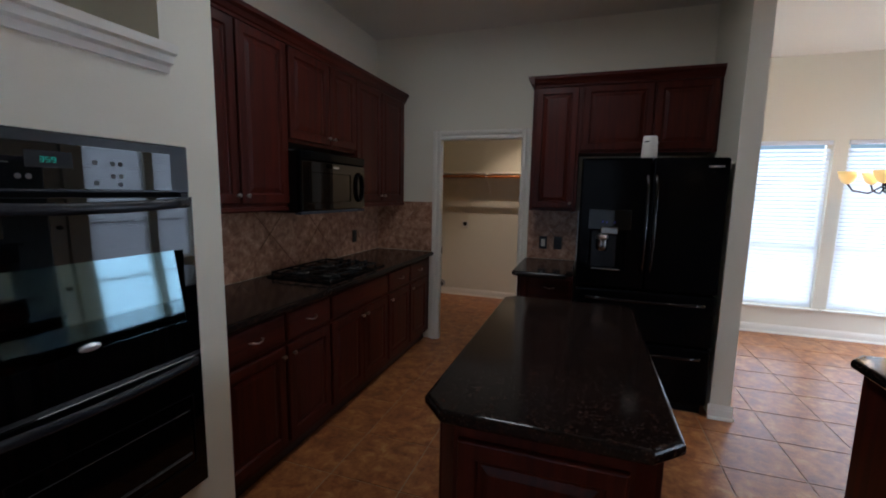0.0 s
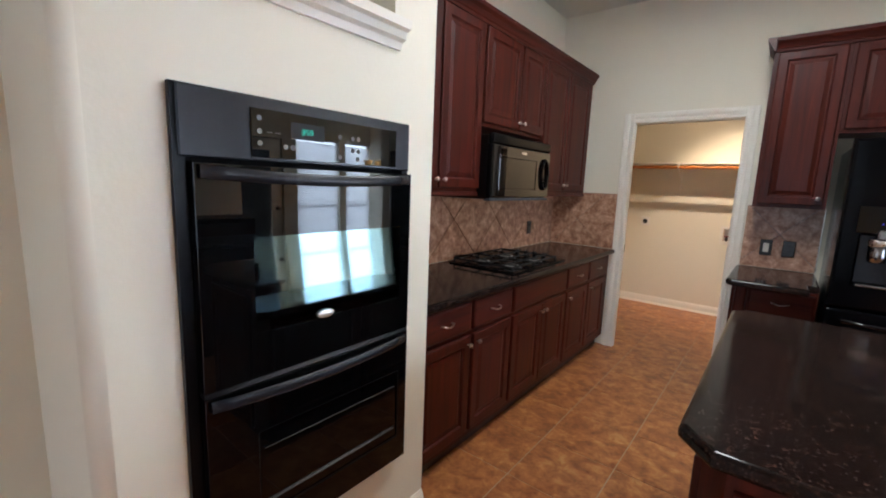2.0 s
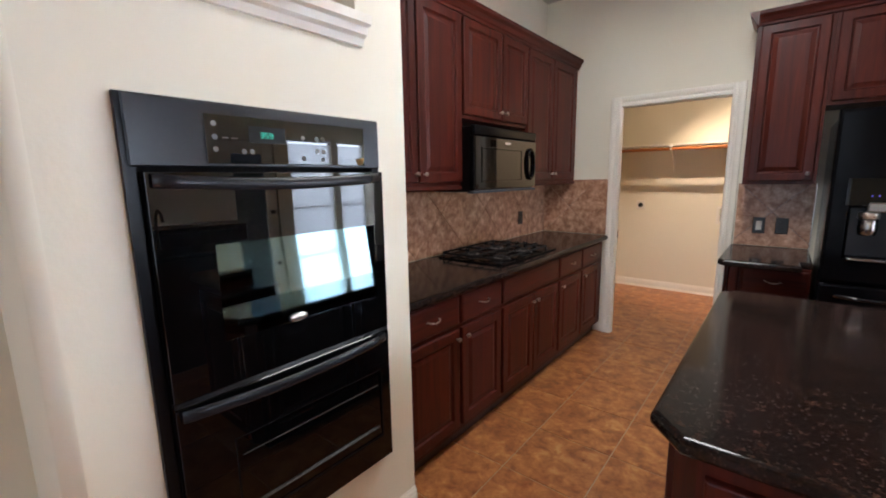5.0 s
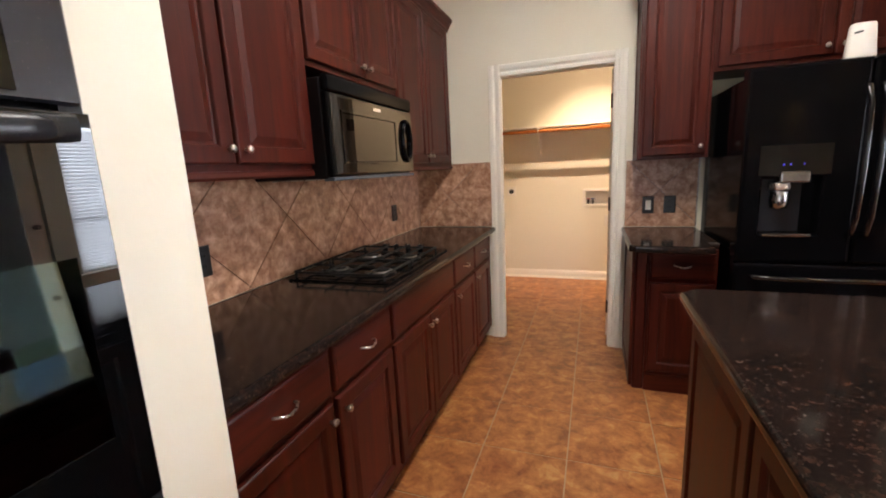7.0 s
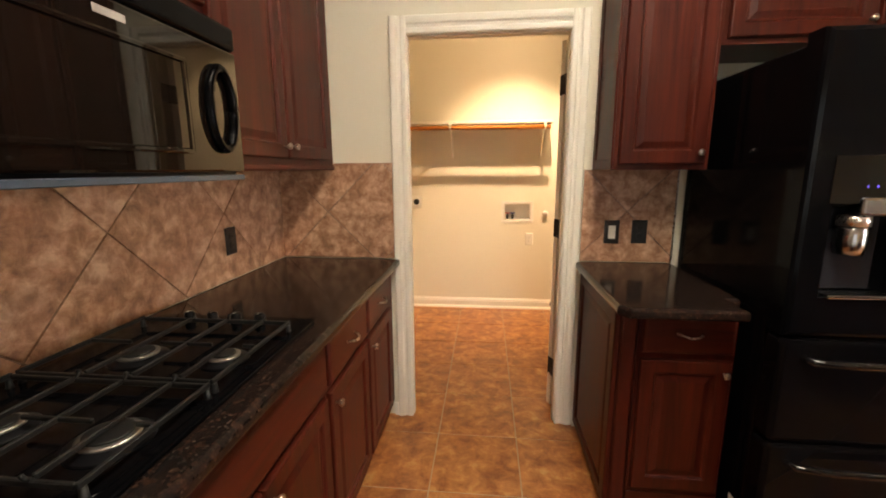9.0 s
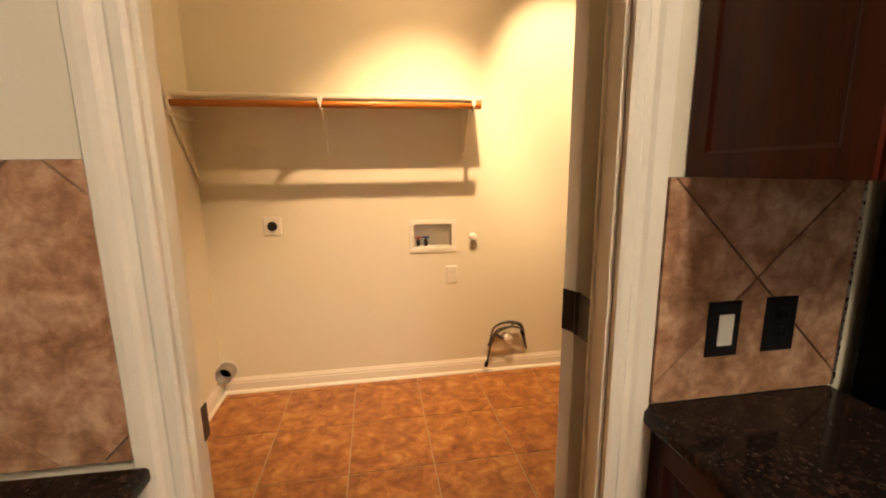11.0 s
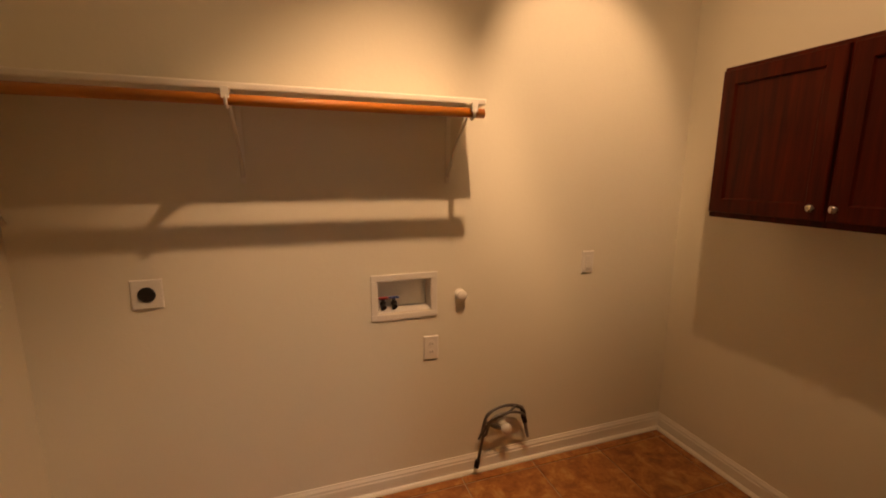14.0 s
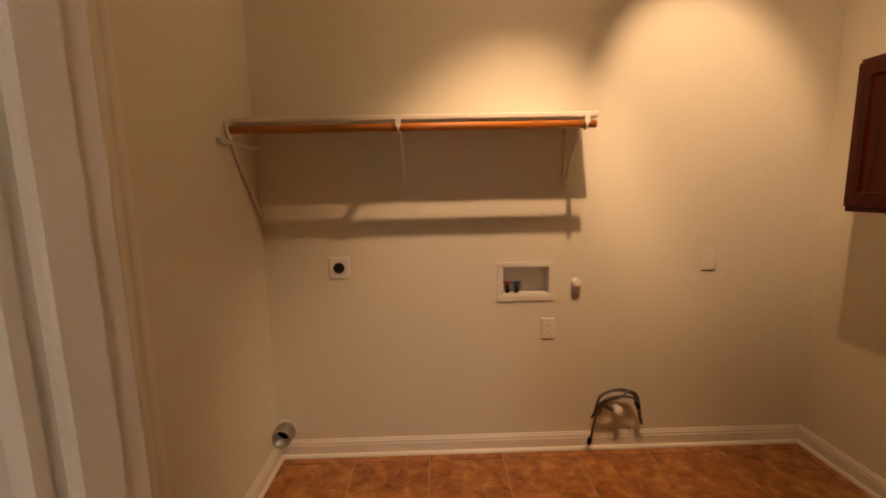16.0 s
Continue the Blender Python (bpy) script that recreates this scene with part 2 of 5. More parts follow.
SHINGLE = material("grey_shingle", (0.2, 0.2, 0.21), 0.9, build=paint_build((0.24, 0.24, 0.25), (0.16, 0.16, 0.17), 5, 0.5))
LEAF = material("tree_leaf", (0.06, 0.10, 0.03), 0.6, build=paint_build((0.07, 0.12, 0.035), (0.045, 0.08, 0.02), 3, 0.1))
# near-black for slots and openings; their shade is put into the colour
DARK = material("dark_cavity", (0.004, 0.004, 0.004), 0.8, spec=0.1)
RACK = material("dim_rack_steel", (0.035, 0.032, 0.028), 0.45, metal=0.3, build=glossy_build(0.3, 0.42, 90))
KEYGREY = material("key_legend_grey", (0.07, 0.07, 0.07), 0.5)
# the bluish reflection on the microwave's lower lip is put into this colour
LIPSHEEN = material("steel_lip_blue_reflection", (0.10, 0.13, 0.18), 0.35, metal=0.6)
GLASSM = bpy.data.materials.new("window_glass")
GLASSM.use_nodes = True
_b = GLASSM.node_tree.nodes["Principled BSDF"]
_b.inputs["Transmission Weight"].default_value, _b.inputs["Roughness"].default_value, _b.inputs["IOR"].default_value = 1.0, 0.0, 1.45
# thin vinyl lets part of the daylight through
_n, _l = PVC.node_tree.nodes, PVC.node_tree.links
_t, _m = _n.new("ShaderNodeBsdfTranslucent"), _n.new("ShaderNodeMixShader")
_t.inputs[0].default_value, _m.inputs[0].default_value = (0.85, 0.87, 0.9, 1), 0.45
_l.new(_n["Principled BSDF"].outputs[0], _m.inputs[1])
_l.new(_t.outputs[0], _m.inputs[2])
_l.new(_m.outputs[0], _n["Material Output"].inputs["Surface"])


def glow(name, colour, strength):
    m = bpy.data.materials.new(name)
    m.use_nodes = True
    b = m.node_tree.nodes["Principled BSDF"]
    b.inputs["Base Color"].default_value = (*colour, 1)
    b.inputs["Emission Color"].default_value, b.inputs["Emission Strength"].default_value = (*colour, 1), strength
    return m


CLOCK = glow("clock_digits", (0.05, 0.8, 0.55), 0.2)
LED = glow("dispenser_led", (0.10, 0.08, 0.9), 0.12)
BULB = glow("lamp_lens", (1.0, 0.62, 0.27), 6.0)
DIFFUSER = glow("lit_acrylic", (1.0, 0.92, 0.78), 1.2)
AMBER = glow("lit_amber_glass", (1.0, 0.62, 0.2), 1.6)

# ---- mesh helpers ----


def put_mesh(name, bm, mat, smooth=False):
    me = bpy.data.meshes.new(name)
    bm.normal_update()
    bm.to_mesh(me)
    bm.free()
    me.materials.append(mat)
    if smooth:
        for p in me.polygons:
            p.use_smooth = True
    return me


def part(name, bm, mat, parent=None, label="", at=None, smooth=False):
    ob = new(name, put_mesh(name, bm, mat, smooth))
    if parent is not None:
        ob.parent = parent
    if at is not None:
        ob.matrix_basis = at
    if label:
        ob["label"] = label
    return ob


def thing(name, at, label, category, group=""):
    ob = new(name)
    ob.empty_display_size = 0.05
    ob.matrix_basis = at
    return tagged(ob, label, category, group)


def structure(name, bm, mat, label="", smooth=False):
    return tagged(part(name, bm, mat, None, "", None, smooth), label, "", "", "structure")


def add_box(bm, lo, hi, bev=0.0, seg=1):
    c = [(a + b) / 2 for a, b in zip(lo, hi)]
    s = [abs(b - a) for a, b in zip(lo, hi)]
    g = bmesh.ops.create_cube(bm, size=1.0)["verts"]
    for v in g:
        v.co = Vector((v.co.x * s[0] + c[0], v.co.y * s[1] + c[1], v.co.z * s[2] + c[2]))
    if bev:
        es = list({e for v in g for e in v.link_edges})
        bmesh.ops.bevel(bm, geom=es, offset=bev, segments=seg, affect="EDGES", profile=0.5)
    return bm


def box(lo, hi, bev=0.0, seg=1):
    return add_box(bmesh.new(), lo, hi, bev, seg)


def boxes(*pairs, bev=0.0):
    bm = bmesh.new()
    for lo, hi in pairs:
        add_box(bm, lo, hi, bev)
    return bm


def add_cyl(bm, p, q, r, seg=16, r2=None):
    p, q = Vector(p), Vector(q)
    d = q - p
    m = Matrix.Translation((p + q) / 2) @ d.to_track_quat("Z", "Y").to_matrix().to_4x4()
    bmesh.ops.create_cone(bm, cap_ends=True, segments=seg, radius1=r, radius2=r if r2 is None else r2, depth=d.length, matrix=m)
    return bm


def cyl(p, q, r, seg=16, r2=None):
    return add_cyl(bmesh.new(), p, q, r, seg, r2)


def add_tube(bm, pts, r, seg=8):
    pts = [Vector(p) for p in pts]
    rings = []
    ref = Vector((0.31, 0.22, 0.93))
    for i, p in enumerate(pts):
        d = (pts[min(i + 1, len(pts) - 1)] - pts[max(i - 1, 0)]).normalized()
        a = d.cross(ref).normalized()
        b = d.cross(a)
        rings.append([bm.verts.new(p + (a * math.cos(k * math.tau / seg) + b * math.sin(k * math.tau / seg)) * r) for k in range(seg)])
    for u, v in zip(rings, rings[1:]):
        for k in range(seg):
            bm.faces.new((u[k], u[(k + 1) % seg], v[(k + 1) % seg], v[k]))
    bm.faces.new(rings[0][::-1])
    bm.faces.new(rings[-1])
    bmesh.ops.recalc_face_normals(bm, faces=bm.faces)
    return bm


def tube(pts, r, seg=8):
    return add_tube(bmesh.new(), pts, r, seg)


def lathe(profile, at=(0, 0, 0), axis="z", seg=20):
    """A turned shape from (radius, height) pairs."""
    bm = bmesh.new()
    rings = []
    for r, h in profile:
        ring = []
        for k in range(seg):
            a = k * math.tau / seg
            x, y = r * math.cos(a), r * math.sin(a)
            co = {"z": (x, y, h), "y": (x, h, y), "x": (h, x, y)}[axis]
            ring.append(bm.verts.new(Vector(co) + Vector(at)))
        rings.append(ring)
    for u, v in zip(rings, rings[1:]):
        for k in range(seg):
            bm.faces.new((u[k], u[(k + 1) % seg], v[(k + 1) % seg], v[k]))
    bm.faces.new(rings[0])
    bm.faces.new(rings[-1])
    bmesh.ops.recalc_face_normals(bm, faces=bm.faces)
    return bm


def rings_panel(w, h, rings, z0=0.0, x0=0.0):
    """Nested rectangles (inset, forward) joined into a moulded board that faces -y; its back lies at y = 0."""
    bm = bmesh.new()
    loops = []
    for i, fwd in rings:
        loops.append([bm.verts.new((x0 + a, -fwd, z0 + b)) for a, b in ((i, i), (w - i, i), (w - i, h - i), (i, h - i))])
    for u, v in zip(loops, loops[1:]):
        for k in range(4):
            bm.faces.new((u[k], u[(k + 1) % 4], v[(k + 1) % 4], v[k]))
    bm.faces.new(loops[-1])
    bm.faces.new(loops[0][::-1])
    bmesh.ops.recalc_face_normals(bm, faces=bm.faces)
    return bm


def extrude_profile(profile, length):
    """A moulding: a closed (y, z) outline swept along x from 0 to length."""
    bm = bmesh.new()
    a = [bm.verts.new((0, y, z)) for y, z in profile]
    b = [bm.verts.new((length, y, z)) for y, z in profile]
    n = len(profile)
    for k in range(n):
        bm.faces.new((a[k], a[(k + 1) % n], b[(k + 1) % n], b[k]))
    bm.faces.new(a[::-1])
    bm.faces.new(b)
    bmesh.ops.recalc_face_normals(bm, faces=bm.faces)
    return bm


def prism(outline, z0, z1, bev=0.0, seg=2):
    bm = bmesh.new()
    lo = [bm.verts.new((x, y, z0)) for x, y in outline]
    hi = [bm.verts.new((x, y, z1)) for x, y in outline]
    n = len(outline)
    side = [bm.faces.new((lo[k], lo[(k + 1) % n], hi[(k + 1) % n], hi[k])) for k in range(n)]
    top, bot = bm.faces.new(hi), bm.faces.new(lo[::-1])
    bmesh.ops.recalc_face_normals(bm, faces=bm.faces)
    if bev:
        es = list(top.edges) + list(bot.edges)
        bmesh.ops.bevel(bm, geom=es, offset=bev, segments=seg, affect="EDGES", profile=0.5)
    return bm

# ---- the setting ----
H = 3.0          # ceiling
LZ = 1.945       # laundry back wall
OX, OY0, OY1 = 0.69, -3.75, -2.65   # oven wall face and its ends
TW = 0.080        # thickness of the wall with the doorway
DL, DR, DH = 0.698, 1.492, 2.022    # laundry doorway between the jambs


def wall_run(name, along, across, span, openings=(), label="cream painted textured drywall", top=H):
    """A wall with openings (from, to, bottom, top) cut through it."""
    bm = bmesh.new()

    def add(a, b, z0, z1):
        if b - a > 1e-4 and z1 - z0 > 1e-4:
            lo, hi = ((a, across[0]), (b, across[1])) if along == "x" else ((across[0], a), (across[1], b))
            add_box(bm, (*lo, z0), (*hi, z1))
    at = span[0]
    for a, b, z0, z1 in sorted(openings):
        add(at, a, 0, top)
        add(a, b, 0, z0)
        add(a, b, z1, top)
        at = b
    add(at, span[1], 0, top)
    return structure(name, bm, WALL, label)


EAST_OPEN = [(0.0, 0.87, 0.32, 2.13), (1.0, 1.6, 0.32, 2.13), (-1.1, -0.24, 0.0, 2.05), (-3.0, -2.1, 0.5, 2.1)]
wall_run("wall_west", "y", (-0.12, 0.0), (-7.5, 0.0))
wall_run("wall_end", "x", (0.0, TW), (-0.12, 2.97), [(DL - 0.02, DR + 0.02, 0.0, DH + 0.02)])
wall_run("wall_stub", "y", (2.97, 3.09), (-0.78, LZ + 0.12))
wall_run("wall_north", "x", (1.6, 1.72), (3.09, 6.0), [(3.78, 4.50, 0.32, 2.13), (4.62, 5.34, 0.32, 2.13)])
wall_run("wall_east", "y", (6.0, 6.12), (-7.5, 1.72), EAST_OPEN)
# the opening in this unseen wall is made up, for the added daylight
wall_run("wall_south", "x", (-7.62, -7.5), (-0.12, 6.12), [(0.5, 2.7, 0.5, 2.4)])
wall_run("laundry_wall_west", "y", (-0.09, 0.03), (TW, LZ), [(0.13, 0.947, 0.0, 2.03)])
wall_run("laundry_wall_back", "x", (LZ, LZ + 0.12), (-0.09, 2.97), [(1.277, 1.527, 0.894, 1.044)])
# the oven wall: piers, sill under and over the oven, the tall pier beside the plant niche
CR = 0.034        # radius of its rounded corner
OVY0, OVY1, OVZ0, OVZ1 = -3.555, -2.817, 0.364, 1.638
bm = boxes(((0.10, OY0, 0), (OX - CR, OY0 + CR, 1.95)), ((0.10, OY0 + CR, 0), (OX, OVY0, 1.95)), ((0.10, OVY1, 0), (OX, OY1, 1.95)),
           ((0.10, OVY0, 0), (OX, OVY1, OVZ0)), ((0.10, OVY0, OVZ1), (OX, OVY1, 1.95)),
           ((0.0, OY0, 0), (0.10, OY1, H)), ((0.10, -2.865, 1.95), (OX, OY1, H)), ((0.10, OY0, 2.72), (OX - CR, OY0 + CR, H)), ((0.10, OY0 + CR, 2.72), (OX, -2.865, H)),
           ((0.10, OY0, 1.95), (OX - CR, OY0 + CR, 2.72)), ((0.10, OY0 + CR, 1.95), (OX, OY0 + 0.12, 2.72)))
bmesh.ops.remove_doubles(bm, verts=bm.verts, dist=1e-5)
structure("oven_wall", bm, WALL, "cream drywall with rounded corners around the ovens")
# rounded corner beads on the outer corners of the oven wall
structure("corner_bead", cyl((OX - CR, OY0 + CR, 0), (OX - CR, OY0 + CR, H), CR + 0.0004, 48), WALL, "rounded drywall corner", True)
# moulded ledge under the niche
led = [(0.0, 0.0), (-0.012, 0.0), (-0.018, 0.022), (-0.036, 0.030), (-0.040, 0.052), (-0.058, 0.058), (-0.062, 0.085), (0.0, 0.085)]
ob = structure("ledge_trim", extrude_profile(led, 0.871), TRIM, "white moulded ledge trim below the plant niche")
ob.matrix_basis = pose(OX, OY0 + CR, 1.889, 0, 0, 90)
structure("ledge_shelf", box((0.10, OY0 + 0.12, 1.9515), (OX + 0.002, -2.866, 1.972), 0.002), TRIM, "white painted niche shelf board")

structure("ceiling", box((-0.12, -7.62, H), (6.12, 1.72, H + 0.1)), CEIL, "off-white textured ceiling")
structure("laundry_ceiling", box((-0.09, TW, H - 0.012), (2.97, LZ, H - 0.001)), CEIL, "off-white textured laundry ceiling")

# door frame to the laundry: jambs, stops, casings
CP = [(0.0, 0.0), (-0.010, 0.0), (-0.014, 0.008), (-0.014, 0.024), (-0.010, 0.030), (-0.012, 0.042), (-0.018, 0.050), (-0.020, 0.066), (-0.020, 0.078), (-0.014, 0.083), (0.0, 0.083)]


def casing_leg(name, length, m):
    k = 0.55 if "laundry" in name else 1.0
    ob = structure(name, extrude_profile([(y * k, z) for y, z in CP], length), TRIM, "white moulded door casing")
    ob.matrix_basis = m


# a leg runs along local x; its inner edge is at local z = 0
def door_casing(name, a, b, top, wall, facing):
    """facing: 'south', 'north' (walls along x) or 'east' (a wall along y)."""
    if facing == "south":
        casing_leg(name, top + 0.083, pose(a, wall, 0, 0, -90, 0))
        casing_leg(name, top + 0.083, pose(b, wall, top + 0.083, 0, 90, 0))
        casing_leg(name, b - a, pose(a, wall - 0.0006, top, 0, 0, 0))
    elif facing == "north":
        r = Matrix.Translation((a + b, 2 * wall, 0)) @ pose(0, 0, 0, 0, 0, 180)
        casing_leg(name, top + 0.083, r @ pose(a, wall, 0, 0, -90, 0))
        casing_leg(name, top + 0.083, r @ pose(b, wall, top + 0.083, 0, 90, 0))
        casing_leg(name, b - a, r @ pose(a, wall - 0.0006, top, 0, 0, 0))
    else:
        r = pose(wall, 0, 0, 0, 0, 90)
        casing_leg(name, top + 0.083, r @ pose(a, 0, 0, 0, -90, 0))
        casing_leg(name, top + 0.083, r @ pose(b, 0, top + 0.083, 0, 90, 0))
        casing_leg(name, b - a, r @ pose(a, -0.0006, top, 0, 0, 0))


door_casing("casing_kitchen", DL + 0.006, DR - 0.006, DH - 0.006, -0.001, "south")
door_casing("casing_laundry", DL - 0.024, DR - 0.006, DH - 0.006, TW + 0.001, "north")
door_casing("casing_garage", 0.136, 0.940, 2.024, 0.031, "east")
structure("door_jamb", boxes(((DL - 0.018, 0.0, 0), (DL, TW, DH)), ((DR, 0.0, 0), (DR + 0.018, TW, DH)), ((DL - 0.018, 0.0, DH), (DR + 0.018, TW, DH + 0.018))), TRIM, "white painted door jamb")
structure("door_stop", boxes(((DL, 0.012, 0), (DL + 0.010, 0.048, DH - 0.012)), ((DR - 0.011, 0.012, 0), (DR, 0.048, DH - 0.012)), ((DL, 0.012, DH - 0.012), (DR, 0.048, DH)), bev=0.002), TRIM, "white door stop strip")
structure("strike_plate", box((DL + 0.0005, 0.056, 0.885), (DL + 0.003, 0.091, 0.955), 0.001), BRONZE, "dark bronze strike plate on the jamb")

BP = [(0.0, 0.0), (-0.015, 0.0), (-0.015, 0.066), (-0.012, 0.072), (-0.012, 0.081), (-0.006, 0.092), (-0.004, 0.099), (0.0, 0.099)]
SP = [(0.0, 0.0), (-0.030, 0.0), (-0.030, 0.007), (-0.024, 0.015), (-0.0155, 0.019), (0.0, 0.019)]


def baseboard(length, m):
    ob = structure("baseboard", extrude_profile(BP, length), TRIM, "white moulded baseboard")
    ob.matrix_basis = m
    ob = structure("base_shoe", extrude_profile(SP, length), TRIM, "white quarter-round at the baseboard's foot")
    ob.matrix_basis = m


baseboard(2.94, pose(0.03, LZ - 0.001, 0))
baseboard(LZ - 1.024, pose(0.031, 1.024, 0, 0, 0, 90))
baseboard(LZ - TW, pose(2.969, LZ, 0, 0, 0, -90))
baseboard(0.11, pose(1.578, 0.0, 0, 0, 0, 0))
baseboard(0.15, pose(2.955, -0.781, 0))
baseboard(0.80, pose(3.091, -0.79, 0, 0, 0, 90))
baseboard(2.9, pose(3.09, 1.599, 0))
baseboard(3.7, pose(0.001, -7.45, 0, 0, 0, 90))
baseboard(OY1 - OY0 - CR, pose(OX + 0.001, OY0 + CR, 0, 0, 0, 90))

# ---- floor ----
T, JX, JY = 0.405, 0.866, -0.970
structure("floor", box((-0.12, -7.62, -0.12), (6.12, LZ + 0.1, -0.004)), GROUT, "grouted ceramic tile floor")
structure("ground", box((-60, -60, -0.4), (60, 60, -0.2)), LAWN, "mown lawn outside")

# ---- kitchen: cabinets ----
DOOR = [(0, 0), (0, 0.013), (0.003, 0.0175), (0.007, 0.019), (0.050, 0.019), (0.054, 0.016), (0.058, 0.009), (0.066, 0.008), (0.088, 0.015), (0.091, 0.0155)]
DRAWER = [(0, 0), (0, 0.012), (0.004, 0.0165), (0.011, 0.019), (0.020, 0.019)]


def knob(at, parent):
    part("knob", lathe([(0.004, 0.0), (0.0045, -0.010), (0.011, -0.016), (0.0135, -0.022), (0.011, -0.027), (0.004, -0.029)], (0, 0, 0), "y", 14), NICKEL, parent, "satin nickel knob", pose(*at), True)


def pull(at, parent, w=0.085):
    pts = [(-w / 2, 0, 0), (-w / 2 + 0.004, -0.014, 0.001), (-w / 4, -0.024, -0.004), (0, -0.027, -0.007), (w / 4, -0.024, -0.004), (w / 2 - 0.004, -0.014, 0.001), (w / 2, 0, 0)]
    part("pull", tube(pts, 0.0042, 8), NICKEL, parent, "arched nickel pull", pose(*at), True)


FLAT = [(0, 0), (0, 0.014), (0.004, 0.018), (0.055, 0.018), (0.060, 0.010), (0.062, 0.009), (0.07, 0.009)]


def cabinet_door(parent, x, z, w, h, knob_side, knob_top, wood=None):
    d = part("door", rings_panel(w, h, FLAT if wood else DOOR), wood or WOOD_Z, parent, "raised-panel cherry door", pose(x, -0.001, z))
    kx = 0.028 if knob_side == "l" else w - 0.028
    knob((kx, -0.019, h - 0.045 if knob_top else 0.045), d)
    return d


def drawer_front(parent, x, z, w, h, handle=True, wood=None):
    d = part("drawer_front", rings_panel(w, h, DRAWER), wood or WOOD_Y, parent, "slab drawer front", pose(x, -0.001, z))
    if handle:
        pull((w / 2, -0.019, h / 2 + 0.004), d)
    return d


def base_cabinet(at, w, depth, doors, false_front=False, label="", wood=None, group="kitchen base cabinets"):
    c = thing("base_cabinet", at, label or "dark cherry raised-panel base cabinet below the granite counter", "cabinet", group)
    part("body", box((0, 0, 0.10), (w, depth, 0.873)), WOOD_Z, c)
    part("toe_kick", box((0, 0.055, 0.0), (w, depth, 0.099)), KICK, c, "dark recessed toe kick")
    g = 0.012
    if doors == 2:
        half = (w - 3 * g) / 2 + 0.003
        cabinet_door(c, g, 0.135, half, 0.545, "r", True)
        cabinet_door(c, w - g - half, 0.135, half, 0.545, "l", True)
    else:
        cabinet_door(c, g, 0.135, w - 2 * g, 0.545, doors, True)
    drawer_front(c, g, 0.705, w - 2 * g, 0.152, not false_front, wood)
    return c


for y0, y1, d, ff, lab in ((-2.645, -2.2, "r", False, ""), (-2.2, -1.787, "l", False, ""),
                           (-1.787, -0.985, 2, True, "wide dark cherry base cabinet under the gas cooktop"),
                           (-0.985, -0.545, "l", False, ""), (-0.545, -0.12, "l", False, "")):
    base_cabinet(pose(0.60, y0 + 0.001, 0, 0, 0, 90), y1 - y0 - 0.002, 0.598, d, ff, lab)
c = thing("filler_strip", pose(0.60, -0.12, 0, 0, 0, 90), "narrow cherry filler between cabinet and door casing", "trim")
part("strip", box((0.0, 0.0, 0.10), (0.098, 0.02, 0.873)), WOOD_Z, c)
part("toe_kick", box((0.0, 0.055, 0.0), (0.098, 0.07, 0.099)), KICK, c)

CROWN = [(0.0, 0.0), (-0.010, 0.0), (-0.012, 0.014), (-0.020, 0.020), (-0.030, 0.044), (-0.046, 0.060), (-0.048, 0.082), (0.0, 0.082)]


def wall_cabinet(at, w, depth, h, splits, label, knobs=None, group="kitchen wall cabinets", wood=None):
    c = thing("wall_cabinet", at, label, "cabinet", group)
    part("body", box((0, 0, 0), (w, depth, h)), wood or WOOD_Z, c)
    n = len(splits) - 1
    for i, (a, b) in enumerate(zip(splits, splits[1:])):
        side = knobs[i] if knobs else ("r" if i % 2 == 0 else "l")
        cabinet_door(c, a + 0.006, 0.022, b - a - 0.012, h - 0.038, side, False, wood)
    return c


UB, UT = 1.402, 2.385
wall_cabinet(pose(0.305, OY1 + 0.001, UB, 0, 0, 90), 0.888, 0.303, UT - UB, (0.02, 0.485, 0.880), "tall two-door cherry wall cabinet beside the microwave")
wall_cabinet(pose(0.305, -1.76, 1.80, 0, 0, 90), 0.800, 0.303, UT - 1.80, (0.0, 0.440, 0.800), "short two-door cherry cabinet above the microwave")
wall_cabinet(pose(0.305, -0.958, UB, 0, 0, 90), 0.956, 0.303, UT - UB, (0.0, 0.431, 0.886), "tall two-door cherry wall cabinet near the laundry doorway")
c = thing("crown_moulding", pose(0.309, OY1 + 0.001, UT - 0.01, 0, 0, 90), "dark cherry crown moulding along the wall cabinets", "moulding")
part("moulding", extrude_profile(CROWN, -OY1 - 0.004), WOOD_Y, c)
part("top_board", box((0, 0.001, 0.0105), (-OY1 - 0.004, 0.305, 0.03)), WOOD_Y, c)
c = thing("light_rail", pose(0.309, -0.957, UB - 0.026, 0, 0, 90), "cherry light rail under the wall cabinet", "moulding", "light rails")
part("rail", extrude_profile([(0.0, 0.0), (-0.004, 0.0), (-0.008, 0.008), (-0.004, 0.020), (-0.004, 0.0255), (0.016, 0.0255), (0.016, 0.0)], 0.953), WOOD_Y, c)
c = thing("light_rail", pose(0.309, OY1 + 0.001, UB - 0.026, 0, 0, 90), "cherry light rail under the wall cabinet", "moulding", "light rails")
part("rail", extrude_profile([(0.0, 0.0), (-0.004, 0.0), (-0.008, 0.008), (-0.004, 0.020), (-0.004, 0.0255), (0.016, 0.0255), (0.016, 0.0)], 0.886), WOOD_Y, c)

